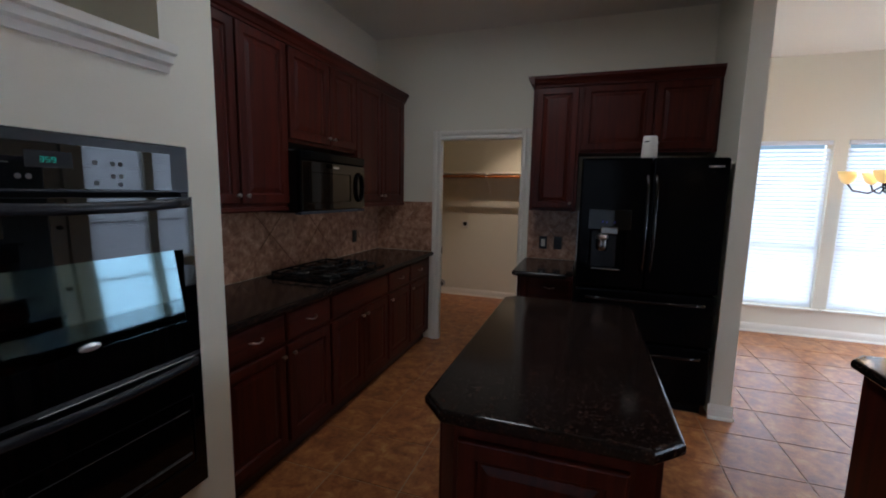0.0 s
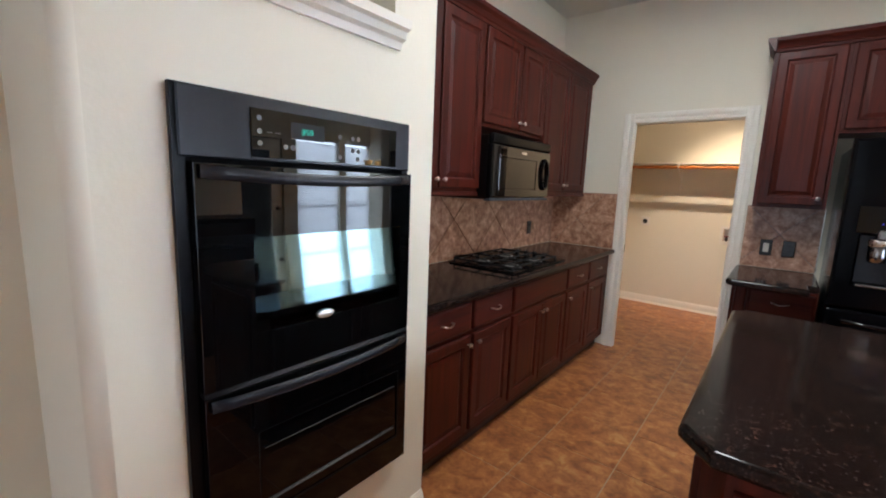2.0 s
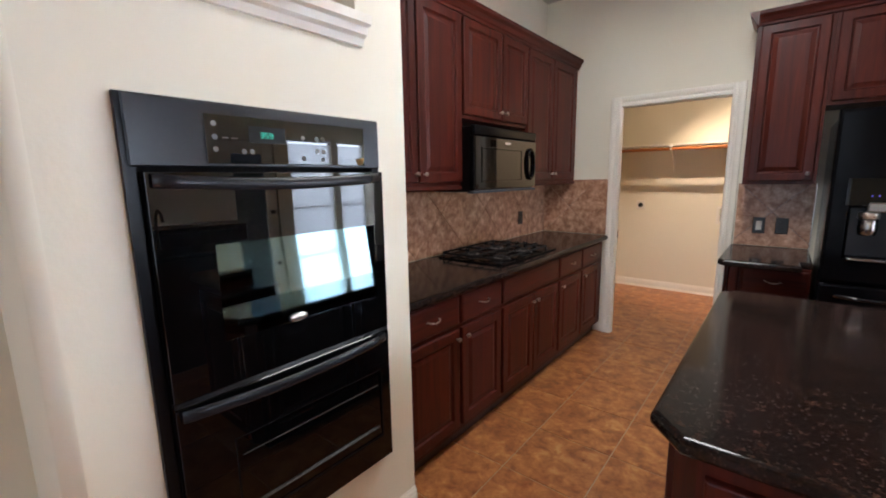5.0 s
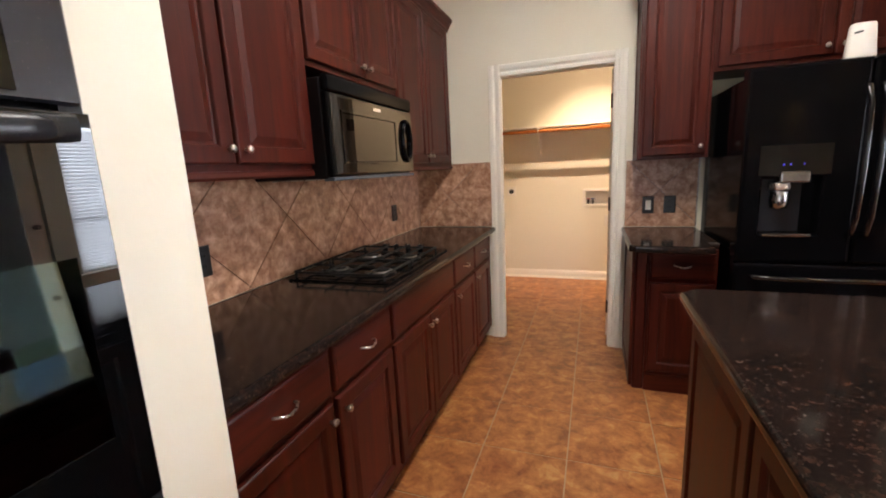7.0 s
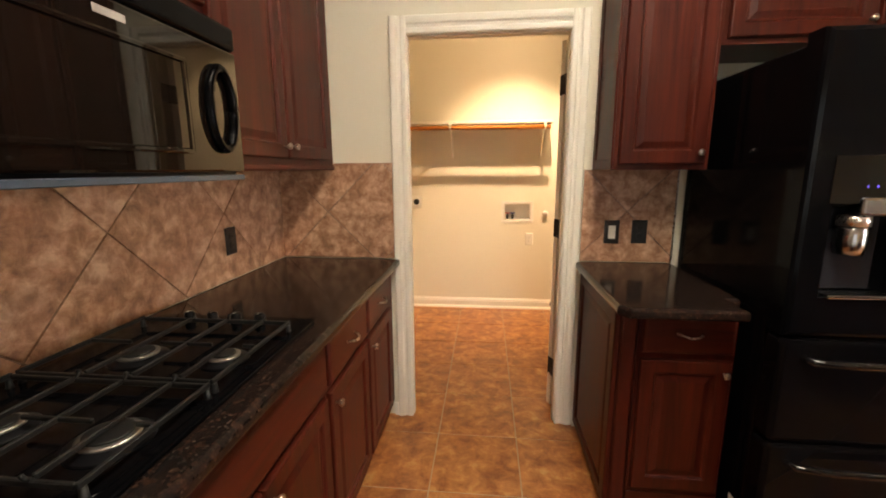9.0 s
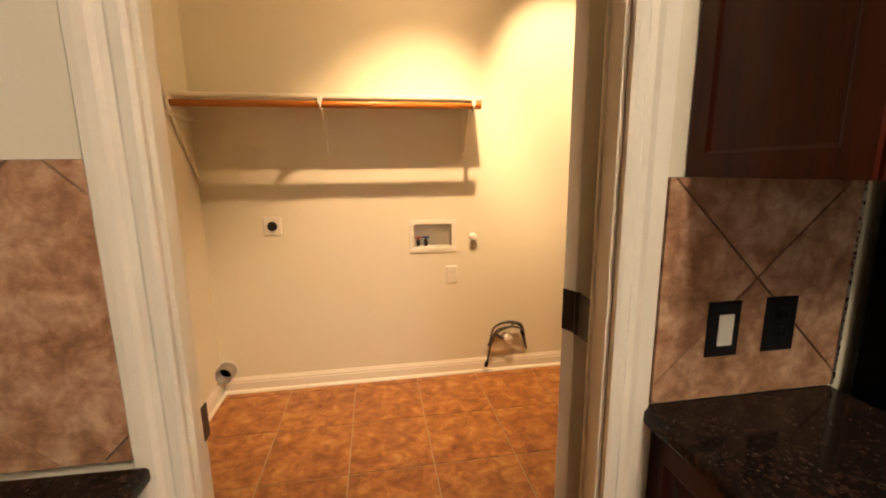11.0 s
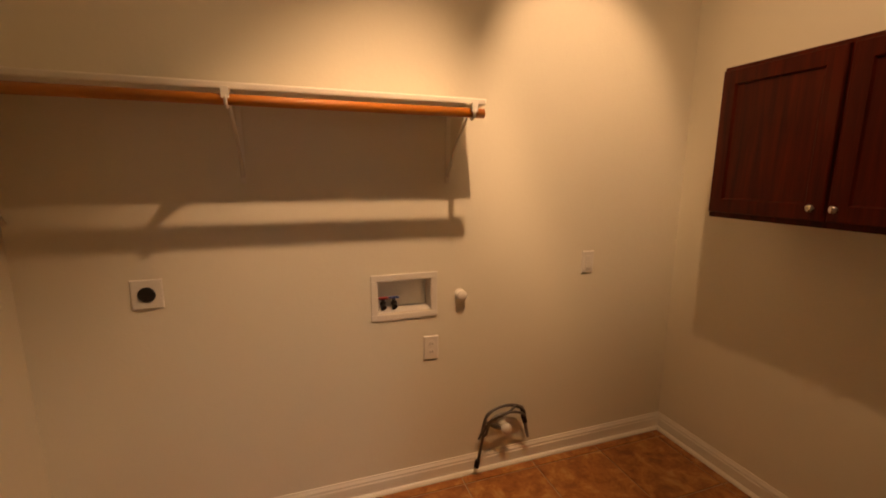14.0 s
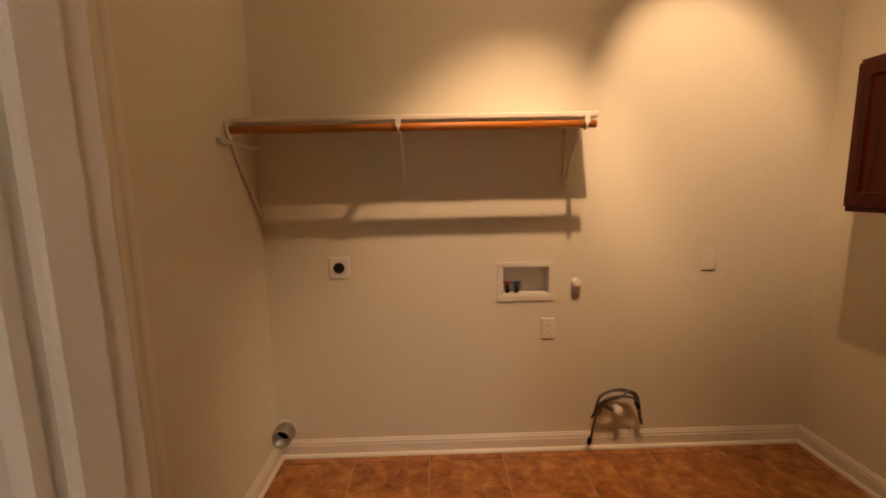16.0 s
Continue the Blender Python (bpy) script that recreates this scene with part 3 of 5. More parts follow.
# right of the doorway: base, wall cabinets, over the fridge
RX0, RX1 = 1.605, 2.015
c = base_cabinet(pose(RX0 + 0.065, -0.61, 0), RX1 - RX0 - 0.065, 0.608, "r", label="narrow cherry base cabinet between doorway and refrigerator", wood=WOOD_X)
part("base_board", box((0.0, -0.004, 0.0), (RX1 - RX0 - 0.066, 0.030, 0.108), 0.003), WOOD_X, c, "dark cherry base board")
part("corner_post", box((-0.065, 0.0, 0.0), (-0.0005, 0.607, 0.873), 0.012, 2), WOOD_Z, c)
part("side_panel", rings_panel(0.60, 0.84, DOOR), WOOD_Z, c, "framed cherry end panel", pose(-0.066, 0.605, 0.02, 0, 0, -90))
wall_cabinet(pose(1.622, -0.31, 1.372), 0.372, 0.309, 2.385 - 1.372, (0.012, 0.36), "tall single-door cherry wall cabinet beside the refrigerator", ["r"])
c = wall_cabinet(pose(1.995, -0.31, 1.845), 0.974, 0.309, 2.385 - 1.845, (0.012, 0.532, 0.962), "two-door cherry cabinet above the refrigerator")
c = thing("crown_moulding", pose(1.622, -0.314, 2.375), "dark cherry crown moulding over the refrigerator cabinets", "moulding")
part("moulding", extrude_profile(CROWN, 1.347), WOOD_X, c)
part("moulding_return", extrude_profile(CROWN, 0.36), WOOD_Y, c, "", pose(-0.002, 0.312, 0, 0, 0, -90))
part("top_board", box((0, 0.001, 0.0105), (1.347, 0.31, 0.03)), WOOD_X, c)
c = thing("end_panel", pose(1.6215, -0.31, 1.372, 0, 0, -90), "framed cherry panel on the wall cabinet's side", "panel")
part("panel", rings_panel(0.30, 1.0, [(0, 0), (0, 0.008), (0.04, 0.008), (0.046, 0.003), (0.06, 0.003)], 0, -0.305), WOOD_Z, c)

structure("baseboard", boxes(((0.600, -0.014, 0.0), (0.6205, -0.0015, 0.075)), ((1.5695, -0.014, 0.0), (1.604, -0.0015, 0.075)), bev=0.002), TRIM, "short white baseboard beside the door casing")

# ---- counters ----


def counter(name, outline, label, z=0.915, t=0.040, under=None):
    if under is not None:
        return part(name, prism(outline, z - t, z, 0.014, 4), GRANITE, under, label)
    c = thing(name, pose(0, 0, 0), label, "countertop")
    part("slab", prism(outline, z - t, z, 0.014, 4), GRANITE, c)
    return c


counter("countertop", [(0.002, OY1 + 0.002), (0.648, OY1 + 0.002), (0.648, -0.024), (0.002, -0.003)], "polished dark brown granite counter along the backsplash")
counter("countertop", [(1.556, -0.002), (1.556, -0.712), (1.590, -0.748), (1.968, -0.748), (1.968, -0.60), (2.018, -0.60), (2.018, -0.002)], "small polished brown granite counter beside the refrigerator")
counter("island_top", [(1.660, -2.862), (1.735, -2.945), (2.265, -2.945), (2.345, -2.870), (2.345, -1.600), (2.290, -1.540), (1.715, -1.540), (1.660, -1.600)], "polished brown granite island top with clipped corners")
isl = thing("kitchen_island", pose(0, 0, 0), "dark cherry kitchen island with framed panels", "island")
part("body", prism([(1.715, -2.86), (1.765, -2.905), (2.235, -2.905), (2.29, -2.85), (2.29, -1.62), (2.25, -1.585), (1.755, -1.585), (1.715, -1.625)], 0.06, 0.874), WOOD_Z, isl)
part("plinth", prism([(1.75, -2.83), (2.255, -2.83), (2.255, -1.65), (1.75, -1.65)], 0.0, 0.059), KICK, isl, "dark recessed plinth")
for y in (-2.83, -2.225):
    part("side_panel", rings_panel(0.585, 0.74, DOOR), WOOD_Z, isl, "framed cherry panel", pose(1.7145, y + 0.585, 0.09, 0, 0, -90))
    part("side_panel", rings_panel(0.585, 0.74, DOOR), WOOD_Z, isl, "framed cherry panel", pose(2.2905, y, 0.09, 0, 0, 90))
part("end_panel", rings_panel(0.44, 0.74, DOOR), WOOD_Z, isl, "framed cherry panel", pose(1.78, -2.9055, 0.09))
pen = thing("peninsula", pose(0, 0, 0), "dark cherry peninsula with a raised bar", "counter")
part("body", box((3.12, -4.6, 0.0), (3.62, -2.0, 0.874)), WOOD_Z, pen)
part("bar_wall", box((3.5, -4.6, 0.875), (3.62, -2.0, 1.03)), WOOD_Z, pen)
counter("peninsula_top", [(3.06, -4.62), (3.06, -2.03), (3.12, -1.96), (3.499, -1.96), (3.499, -4.62)], "polished brown granite top", under=pen)
counter("bar_top", [(3.44, -4.62), (3.44, -2.03), (3.50, -1.93), (3.80, -1.93), (3.86, -2.0), (3.86, -4.62)], "raised brown granite bar top", 1.071, under=pen)
f = thing("faucet", pose(3.40, -2.75, 0.915), "chrome gooseneck kitchen faucet on the peninsula", "faucet")
part("base", lathe([(0.028, 0.0), (0.028, 0.012), (0.016, 0.022), (0.015, 0.06)]), CHROME, f, "", None, True)
part("spout", tube([(0, 0, 0.05), (0, 0, 0.22), (-0.02, 0, 0.28), (-0.07, 0, 0.32), (-0.13, 0, 0.30), (-0.16, 0, 0.24)], 0.012, 10), CHROME, f, "", None, True)

# ---- double oven ----
ov = thing("double_oven", pose(OX, -3.565, 0.354, 0, 0, 90), "black glass built-in double wall oven", "oven")
OW, OH = 0.758, 1.294
part("body", box((0.014, 0.004, 0.014), (OW - 0.014, 0.55, OH - 0.014)), DARK, ov)
part("trim_frame", boxes(((0, -0.018, 0), (0.028, -0.0015, OH)), ((OW - 0.028, -0.018, 0), (OW, -0.0015, OH)), ((0.028, -0.018, 0), (OW - 0.028, -0.0015, 0.02)), ((0.028, -0.018, OH - 0.03), (OW - 0.028, -0.0015, OH))), BLACKM, ov, "black outer trim")
part("control_panel", box((0.010, -0.030, 1.130), (OW - 0.004, -0.0185, OH - 0.002), 0.004), SLATE, ov, "dark grey control panel")
cp = part("display_glass", box((0.175, -0.0345, 1.140), (OW - 0.075, -0.0305, 1.262), 0.001), OGLASS, ov, "black glass display")
part("clock_window", box((0.285, -0.0354, 1.196), (0.392, -0.0347, 1.240)), BLACKM, cp, "clock window")
SEG = {"3": "abgcd", "5": "afgcd", "9": "abcdfg"}
sx = 0.318
for ch in "359":
    bm = bmesh.new()
    for s in SEG[ch]:
        x0, z0, x1, z1 = {"a": (0, 0.018, 0.010, 0.020), "g": (0, 0.009, 0.010, 0.011), "d": (0, 0, 0.010, 0.002), "b": (0.010, 0.010, 0.012, 0.019), "c": (0.010, 0.001, 0.012, 0.010), "f": (-0.002, 0.010, 0.0, 0.019)}[s]
        add_box(bm, (sx + x0 * 0.7, -0.0362, 1.210 + z0 * 0.7), (sx + x1 * 0.7, -0.0356, 1.210 + z1 * 0.7))
    part("clock_digit", bm, CLOCK, cp, "glowing green clock digit")
    sx += 0.0135
for bx, bz in ((0.197, 1.239), (0.197, 1.206), (0.197, 1.176), (0.269, 1.172), (0.291, 1.172), (0.448, 1.217), (0.448, 1.158), (0.496, 1.217), (0.518, 1.217), (0.496, 1.180), (0.518, 1.180), (0.515, 1.156)):
    part("key_mark", lathe([(0.0072, 0.0), (0.0072, -0.0006), (0.005, -0.0008)], (bx, -0.0346, bz), "y", 14), KEYGREY, cp, "pale round key marking")
for bx in (0.215, 0.238):
    part("key_legend", box((bx, -0.0352, 1.204), (bx + 0.016, -0.0347, 1.2065)), KEYGREY, cp, "small unreadable legend bar")


def oven_door(z0, z1, name, window):
    """A glass door with a deep-set window; the coated pane leans back at the top."""
    x0, x1 = 0.030, OW - 0.012
    a0, a1, w0, w1 = 0.165, OW - 0.060, window[0], window[1]
    fb = bmesh.new()
    loops = []
    for p0, p1, q0, q1, dy in ((x0, x1, z0, z1, -0.0188), (x0, x1, z0, z1, -0.048), (x0 + 0.002, x1 - 0.002, z0 + 0.002, z1 - 0.002, -0.050), (a0, a1, w0, w1, -0.050), (a0, a1, w0, w1, -0.0188)):
        loops.append([fb.verts.new((p, dy, q)) for p, q in ((p0, q0), (p1, q0), (p1, q1), (p0, q1))])
    for u, v in zip(loops, loops[1:] + loops[:1]):
        for i in range(4):
            fb.faces.new((u[i], u[(i + 1) % 4], v[(i + 1) % 4], v[i]))
    bmesh.ops.recalc_face_normals(fb, faces=fb.faces)
    d = part(name, fb, OGLASS, ov, "black glass oven door")
    pane = bmesh.new()
    k = [(a0, -0.0475, w0), (a1, -0.0475, w0), (a1, -0.0475 + window[2], w1), (a0, -0.0475 + window[2], w1)]
    lo = [pane.verts.new(p) for p in k]
    hi = [pane.verts.new((p[0], p[1] + 0.004, p[2])) for p in k]
    pane.faces.new(lo), pane.faces.new(hi[::-1])
    for i in range(4):
        pane.faces.new((lo[i], hi[i], hi[(i + 1) % 4], lo[(i + 1) % 4]))
    bmesh.ops.recalc_face_normals(pane, faces=pane.faces)
    part("door_window", pane, window[3], d, "coated oven window")
    pts = [(x0 + 0.012 + (x1 - x0 - 0.034) * i / 12, -0.057 - 0.014 * math.sin(math.pi * i / 12) ** 0.5, z1 - 0.020 - 0.012 * math.sin(math.pi * i / 12)) for i in range(13)]
    hb = bmesh.new()
    rings = []
    for px, py, pz in pts:
        rings.append([hb.verts.new((px, py + 0.008 * math.cos(k * math.tau / 14), pz + 0.017 * math.sin(k * math.tau / 14))) for k in range(14)])
    for u, v in zip(rings, rings[1:]):
        for k in range(14):
            hb.faces.new((u[k], u[(k + 1) % 14], v[(k + 1) % 14], v[k]))
    hb.faces.new(rings[0][::-1])
    hb.faces.new(rings[-1])
    bmesh.ops.recalc_face_normals(hb, faces=hb.faces)
    part("handle", hb, SLATE, d, "broad bowed satin black bar handle", None, True)
    return d


oven_door(0.552, 1.118, "upper_door", (0.675, 0.935, 0.0205, OWIN))
low = oven_door(0.024, 0.536, "lower_door", (0.13, 0.39, 0.004, OGLASS))
part("window_border", boxes(((0.165, -0.0512, 0.122), (OW - 0.06, -0.0502, 0.130)), ((0.165, -0.0512, 0.390), (OW - 0.06, -0.0502, 0.393)), ((0.161, -0.0512, 0.122), (0.165, -0.0502, 0.393)), ((OW - 0.06, -0.0512, 0.122), (OW - 0.056, -0.0502, 0.393))), BLACKM, low, "satin black window border")
for rz, rr in ((0.165, 0.0022), (0.172, 0.0012), (0.335, 0.0014)):
    part("oven_rack", cyl((0.18, -0.0490, rz), (OW - 0.075, -0.0490, rz), rr, 6), RACK, low, "dim oven rack behind the glass")
for vz in (0.5375, 0.5445):
    part("vent_strip", box((0.034, -0.050, vz), (OW - 0.016, -0.0462, vz + 0.004), 0.001), SLATE, ov, "satin black vent strip")
part("badge", lathe([(0.030, 0.0), (0.030, -0.003), (0.024, -0.005), (0.004, -0.0055)], (0, 0, 0), "y", 24), LOGO, ov, "oval silver badge", pose(0.382, -0.0505, 0.686) @ Matrix.Diagonal((1.0, 1.0, 0.42, 1.0)), True)
part("vent_slot", box((0.03, -0.046, 0.537), (OW - 0.012, -0.02, 0.551)), DARK, ov)

# ---- microwave ----
mw = thing("microwave", pose(0.375, -1.775, 1.362, 0, 0, 90), "black over-the-range microwave with a bronze mirrored door", "microwave")
MW, MH = 0.80, 0.385
part("body", box((0.0, 0.0, 0.0), (MW, 0.374, MH), 0.004), BLACKM, mw)
part("vent_hood", box((0.0, -0.030, MH - 0.052), (MW, -0.0008, MH + 0.012), 0.012, 3), BLACK, mw, "black top vent lip")
d = part("door", box((0.02, -0.030, 0.012), (MW - 0.006, -0.0008, MH - 0.056), 0.006, 2), MWGLASS, mw, "bronze mirrored door")
part("door_edge", box((0.0, -0.027, 0.006), (0.0195, -0.001, MH - 0.054), 0.005, 2), BLACK, mw)
part("door_window", rings_panel(0.50, 0.215, [(0, 0), (0, 0.0035), (0.004, 0.005), (0.010, 0.005), (0.013, 0.001), (0.02, 0.001)]), MWGLASS, d, "framed viewing window", pose(0.085, -0.0302, 0.055))
a = [(MW - 0.100 + 0.050 * math.cos(k * math.tau / 32), -0.037, 0.172 + 0.100 * math.sin(k * math.tau / 32)) for k in range(33)]
part("handle", tube(a, 0.0125, 10), BLACK, d, "oval black ring handle", None, True)
part("badge", box((0.36, -0.0315, MH - 0.092), (0.43, -0.0302, MH - 0.077), 0.0004), LOGO, d, "small silver badge")
part("bottom_lip", box((0.004, -0.028, -0.010), (MW - 0.006, 0.02, 0.0045), 0.002), LIPSHEEN, mw, "grey steel bottom lip with a bluish reflection in its colour")
part("underside_filter", box((0.06, 0.03, -0.006), (MW - 0.06, 0.33, -0.0005)), NICKEL, mw, "grey grease filters")

# ---- gas cooktop ----
CX0, CX1, CY0, CY1 = 0.065, 0.578, -1.722, -0.955
ct = thing("gas_cooktop", pose(0.0, 0.0, 0.915), "black gas cooktop with cast-iron grates on the counter", "cooktop")


def rounded(x0, x1, y0, y1, r, seg=4):
    pts = []
    for cx, cy, a0 in ((x1 - r, y1 - r, 0), (x0 + r, y1 - r, 90), (x0 + r, y0 + r, 180), (x1 - r, y0 + r, 270)):
        for k in range(seg + 1):
            a = math.radians(a0 + 90 * k / seg)
            pts.append((cx + r * math.cos(a), cy + r * math.sin(a)))
    return pts


part("tray", prism(rounded(CX0, CX1, CY0, CY1, 0.022), 0.0008, 0.010, 0.003, 2), BLACK, ct, "black enamel tray")
part("tray_well", prism(rounded(CX0 + 0.022, CX1 - 0.022, CY0 + 0.022, CY1 - 0.075, 0.03), 0.0101, 0.0118, 0.001, 1), BLACK, ct, "satin black burner well")
for bx, by, r in ((0.253, -1.565, 0.036), (0.470, -1.572, 0.047), (0.256, -1.270, 0.045), (0.474, -1.262, 0.036)):
    b = part("burner", lathe([(r + 0.020, 0.012), (r + 0.018, 0.016), (r + 0.004, 0.019), (r + 0.002, 0.022)], (bx, by, 0), "z", 28), BLACKM, ct, "black burner base", None, True)
    part("burner_ring", lathe([(r, 0.0222), (r + 0.001, 0.026), (r - 0.003, 0.028), (r - 0.008, 0.0285)], (bx, by, 0), "z", 28), ALU, b, "pale aluminium flame ring", None, True)
    part("burner_cap", lathe([(r - 0.009, 0.0287), (r - 0.009, 0.031), (r - 0.014, 0.0325), (0.003, 0.033)], (bx, by, 0), "z", 24), IRON, b, "black burner cap", None, True)
GX = (0.253, 0.362, 0.470)
for gy0, gy1 in ((-1.700, -1.420), (-1.412, -1.066)):
    gm = bmesh.new()
    for gx in (0.098, 0.545):
        add_box(gm, (gx - 0.004, gy0, 0.0320), (gx + 0.004, gy1, 0.0430), 0.0018)
    for gy in (gy0 + 0.004, gy1 - 0.004):
        add_box(gm, (0.1022, gy - 0.004, 0.0300), (0.5408, gy + 0.004, 0.0410), 0.0018)
    g = part("grate", gm, IRON, ct, "cast-iron grate")
    for gx in GX:
        part("grate_bar", box((gx - 0.0035, gy0 + 0.0085, 0.0350), (gx + 0.0035, gy1 - 0.0085, 0.0455), 0.0018), IRON, g)
        for end, sgn in ((gy0, 1), (gy1, -1)):
            part("bar_tip", tube([(gx, end + sgn * 0.006, 0.0380), (gx, end - sgn * 0.002, 0.0460), (gx, end - sgn * 0.006, 0.0540)], 0.0036, 6), IRON, g, "upturned bar tip", None, True)
    my = (gy0 + gy1) / 2
    for x0, x1 in ((0.1022, 0.214), (0.292, 0.430), (0.510, 0.5408)):
        part("finger", box((x0, my - 0.0035, 0.0350), (x1, my + 0.0035, 0.0445), 0.0018), IRON, g)
    for fx in (0.098, 0.545):
        for fy in (gy0 + 0.008, gy1 - 0.008):
            part("grate_foot", lathe([(0.008, 0.0102), (0.0065, 0.016), (0.0055, 0.0318)], (fx, fy, 0), "z", 8), IRON, g, "", None, True)
for kx in (0.20, 0.275, 0.35, 0.425):
    k = part("control_knob", lathe([(0.019, 0.0102), (0.019, 0.014), (0.0155, 0.016), (0.0145, 0.036), (0.011, 0.040), (0.003, 0.041)], (kx, -1.012, 0), "z", 18), BLACKM, ct, "black control knob", None, True)
    part("knob_mark", box((kx - 0.001, -1.024, 0.0412), (kx + 0.001, -1.014, 0.0418)), PLASTIC, k, "white pointer mark")

# ---- fridge ----
fr = thing("refrigerator", pose(2.035, -0.715, 0), "black french-door refrigerator with an ice dispenser", "refrigerator")
FW = 0.905
part("body", box((0.008, 0.0, 0.03), (FW - 0.008, 0.69, 1.735), 0.006, 2), BLACK, fr)
part("kick_grille", box((0.02, -0.03, 0.0), (FW - 0.02, 0.6, 0.06)), BLACKM, fr)
HX0, HX1, HZ0, HZ1 = 0.080, 0.325, 0.985, 1.270


def holed_door(x0, x1, z0, z1, hole, y0, y1, b):
    """A slab with rounded edges and a niche sunk into its front."""
    bm, loops = bmesh.new(), []
    h0, h1, k0, k1, hy = hole
    for i, y in ((0, y1), (0, y0 + b), (b * 0.3, y0 + b * 0.3), (b, y0)):
        loops.append([bm.verts.new((a, y, c)) for a, c in ((x0 + i, z0 + i), (x1 - i, z0 + i), (x1 - i, z1 - i), (x0 + i, z1 - i))])
    for i, y in ((0, y0), (0.006, y0 + 0.008), (0.012, hy)):
        loops.append([bm.verts.new((a, y, c)) for a, c in ((h0 + i, k0 + i), (h1 - i, k0 + i), (h1 - i, k1 - i), (h0 + i, k1 - i))])
    for u, v in zip(loops, loops[1:]):
        for k in range(4):
            bm.faces.new((u[k], u[(k + 1) % 4], v[(k + 1) % 4], v[k]))
    bm.faces.new(loops[0][::-1])
    bm.faces.new(loops[-1])
    bmesh.ops.recalc_face_normals(bm, faces=bm.faces)
    return bm


left = part("left_door", holed_door(0.0, 0.450, 0.855, 1.765, (HX0, HX1, HZ0, HZ1, -0.022), -0.088, -0.004, 0.016), BLACK, fr, "glossy black door with dispenser")
right = part("right_door", box((0.455, -0.088, 0.855), (FW, -0.004, 1.765), 0.018, 4), BLACK, fr, "glossy black door")
upd = part("upper_drawer", box((0.0, -0.088, 0.485), (FW, -0.004, 0.848), 0.018, 4), BLACK, fr, "glossy black drawer")
lowd = part("lower_drawer", box((0.0, -0.088, 0.075), (FW, -0.004, 0.478), 0.018, 4), BLACK, fr, "glossy black freezer drawer")
for xx, dd in ((0.428, left), (0.480, right)):
    part("handle", tube([(xx, -0.086, 0.99), (xx, -0.120, 1.0), (xx, -0.142, 1.08), (xx, -0.152, 1.3), (xx, -0.142, 1.56), (xx, -0.120, 1.64), (xx, -0.086, 1.65)], 0.0135, 12), GLOSSB, dd, "tall bowed glossy black handle", None, True)
for zz, dd in ((0.785, upd), (0.415, lowd)):
    part("handle", tube([(0.07, -0.086, zz), (0.08, -0.118, zz), (0.18, -0.134, zz), (FW / 2, -0.14, zz), (FW - 0.18, -0.134, zz), (FW - 0.08, -0.118, zz), (FW - 0.07, -0.086, zz)], 0.0125, 12), GLOSSB, dd, "wide bowed black handle", None, True)
part("dispenser_panel", box((0.066, -0.0925, 1.272), (0.345, -0.0885, 1.412), 0.0015), OGLASS, left, "black glass dispenser panel")
part("niche_back", box((HX0 + 0.014, -0.030, HZ0 + 0.014), (HX1 - 0.060, -0.0225, HZ1 - 0.014), 0.002), SLATE, left, "dark grey niche back")
part("nozzle", box((0.150, -0.104, 1.236), (0.268, -0.040, 1.292), 0.010, 3), CHROME, left, "chrome dispenser head")
part("spout_collar", lathe([(0.040, 1.205), (0.040, 1.232), (0.036, 1.2355)], (0.165, -0.062, 0), "z", 20), NICKEL, left, "grey spout collar", None, True)
part("paddle", lathe([(0.034, 1.204), (0.038, 1.196), (0.040, 1.150), (0.036, 1.118), (0.020, 1.114)], (0.165, -0.060, 0), "z", 20), CHROME, left, "chrome paddle", None, True)
for i in (0, 1, 3):
    part("indicator", box((0.160 + i * 0.026, -0.0930, 1.319), (0.166 + i * 0.026, -0.0926, 1.327)), LED, left, "blue indicator light")
part("drip_tray", box((0.100, -0.100, 0.984), (0.290, -0.030, 0.9965), 0.003, 2), CHROME, left, "drip tray edge")
part("badge", box((0.78, -0.0895, 1.70), (0.87, -0.0885, 1.712)), LOGO, right, "silver badge")
part("rating_label", box((0.0065, 0.03, 0.07), (0.0078, 0.075, 0.155)), PLASTIC, fr, "small white paper label")
af = thing("air_freshener", pose(2.47, -0.70, 1.7655), "white plastic air freshener on the refrigerator", "air freshener")
bm = prism([(-0.045, -0.03), (0.045, -0.03), (0.052, 0.0), (0.045, 0.032), (-0.045, 0.032), (-0.052, 0.0)], 0.0, 0.155, 0.012, 3)
for v in bm.verts:
    h = max(0.0, v.co.z / 0.155)
    k = 1.0 - 0.20 * h ** 2 - 0.10 * max(0.0, 0.35 - h)
    v.co.x, v.co.y = v.co.x * k * 1.05, v.co.y * k * (1.15 - 0.25 * h)
part("case", bm, PLASTIC, af, "", None, True)
part("outlet_slot", box((-0.014, -0.0275, 0.112), (0.018, -0.0255, 0.120), 0.0008), KEYGREY, af, "grey scent slot", pose(0, 0, 0, 0, -12, 0))

# ---- outlets and switches ----


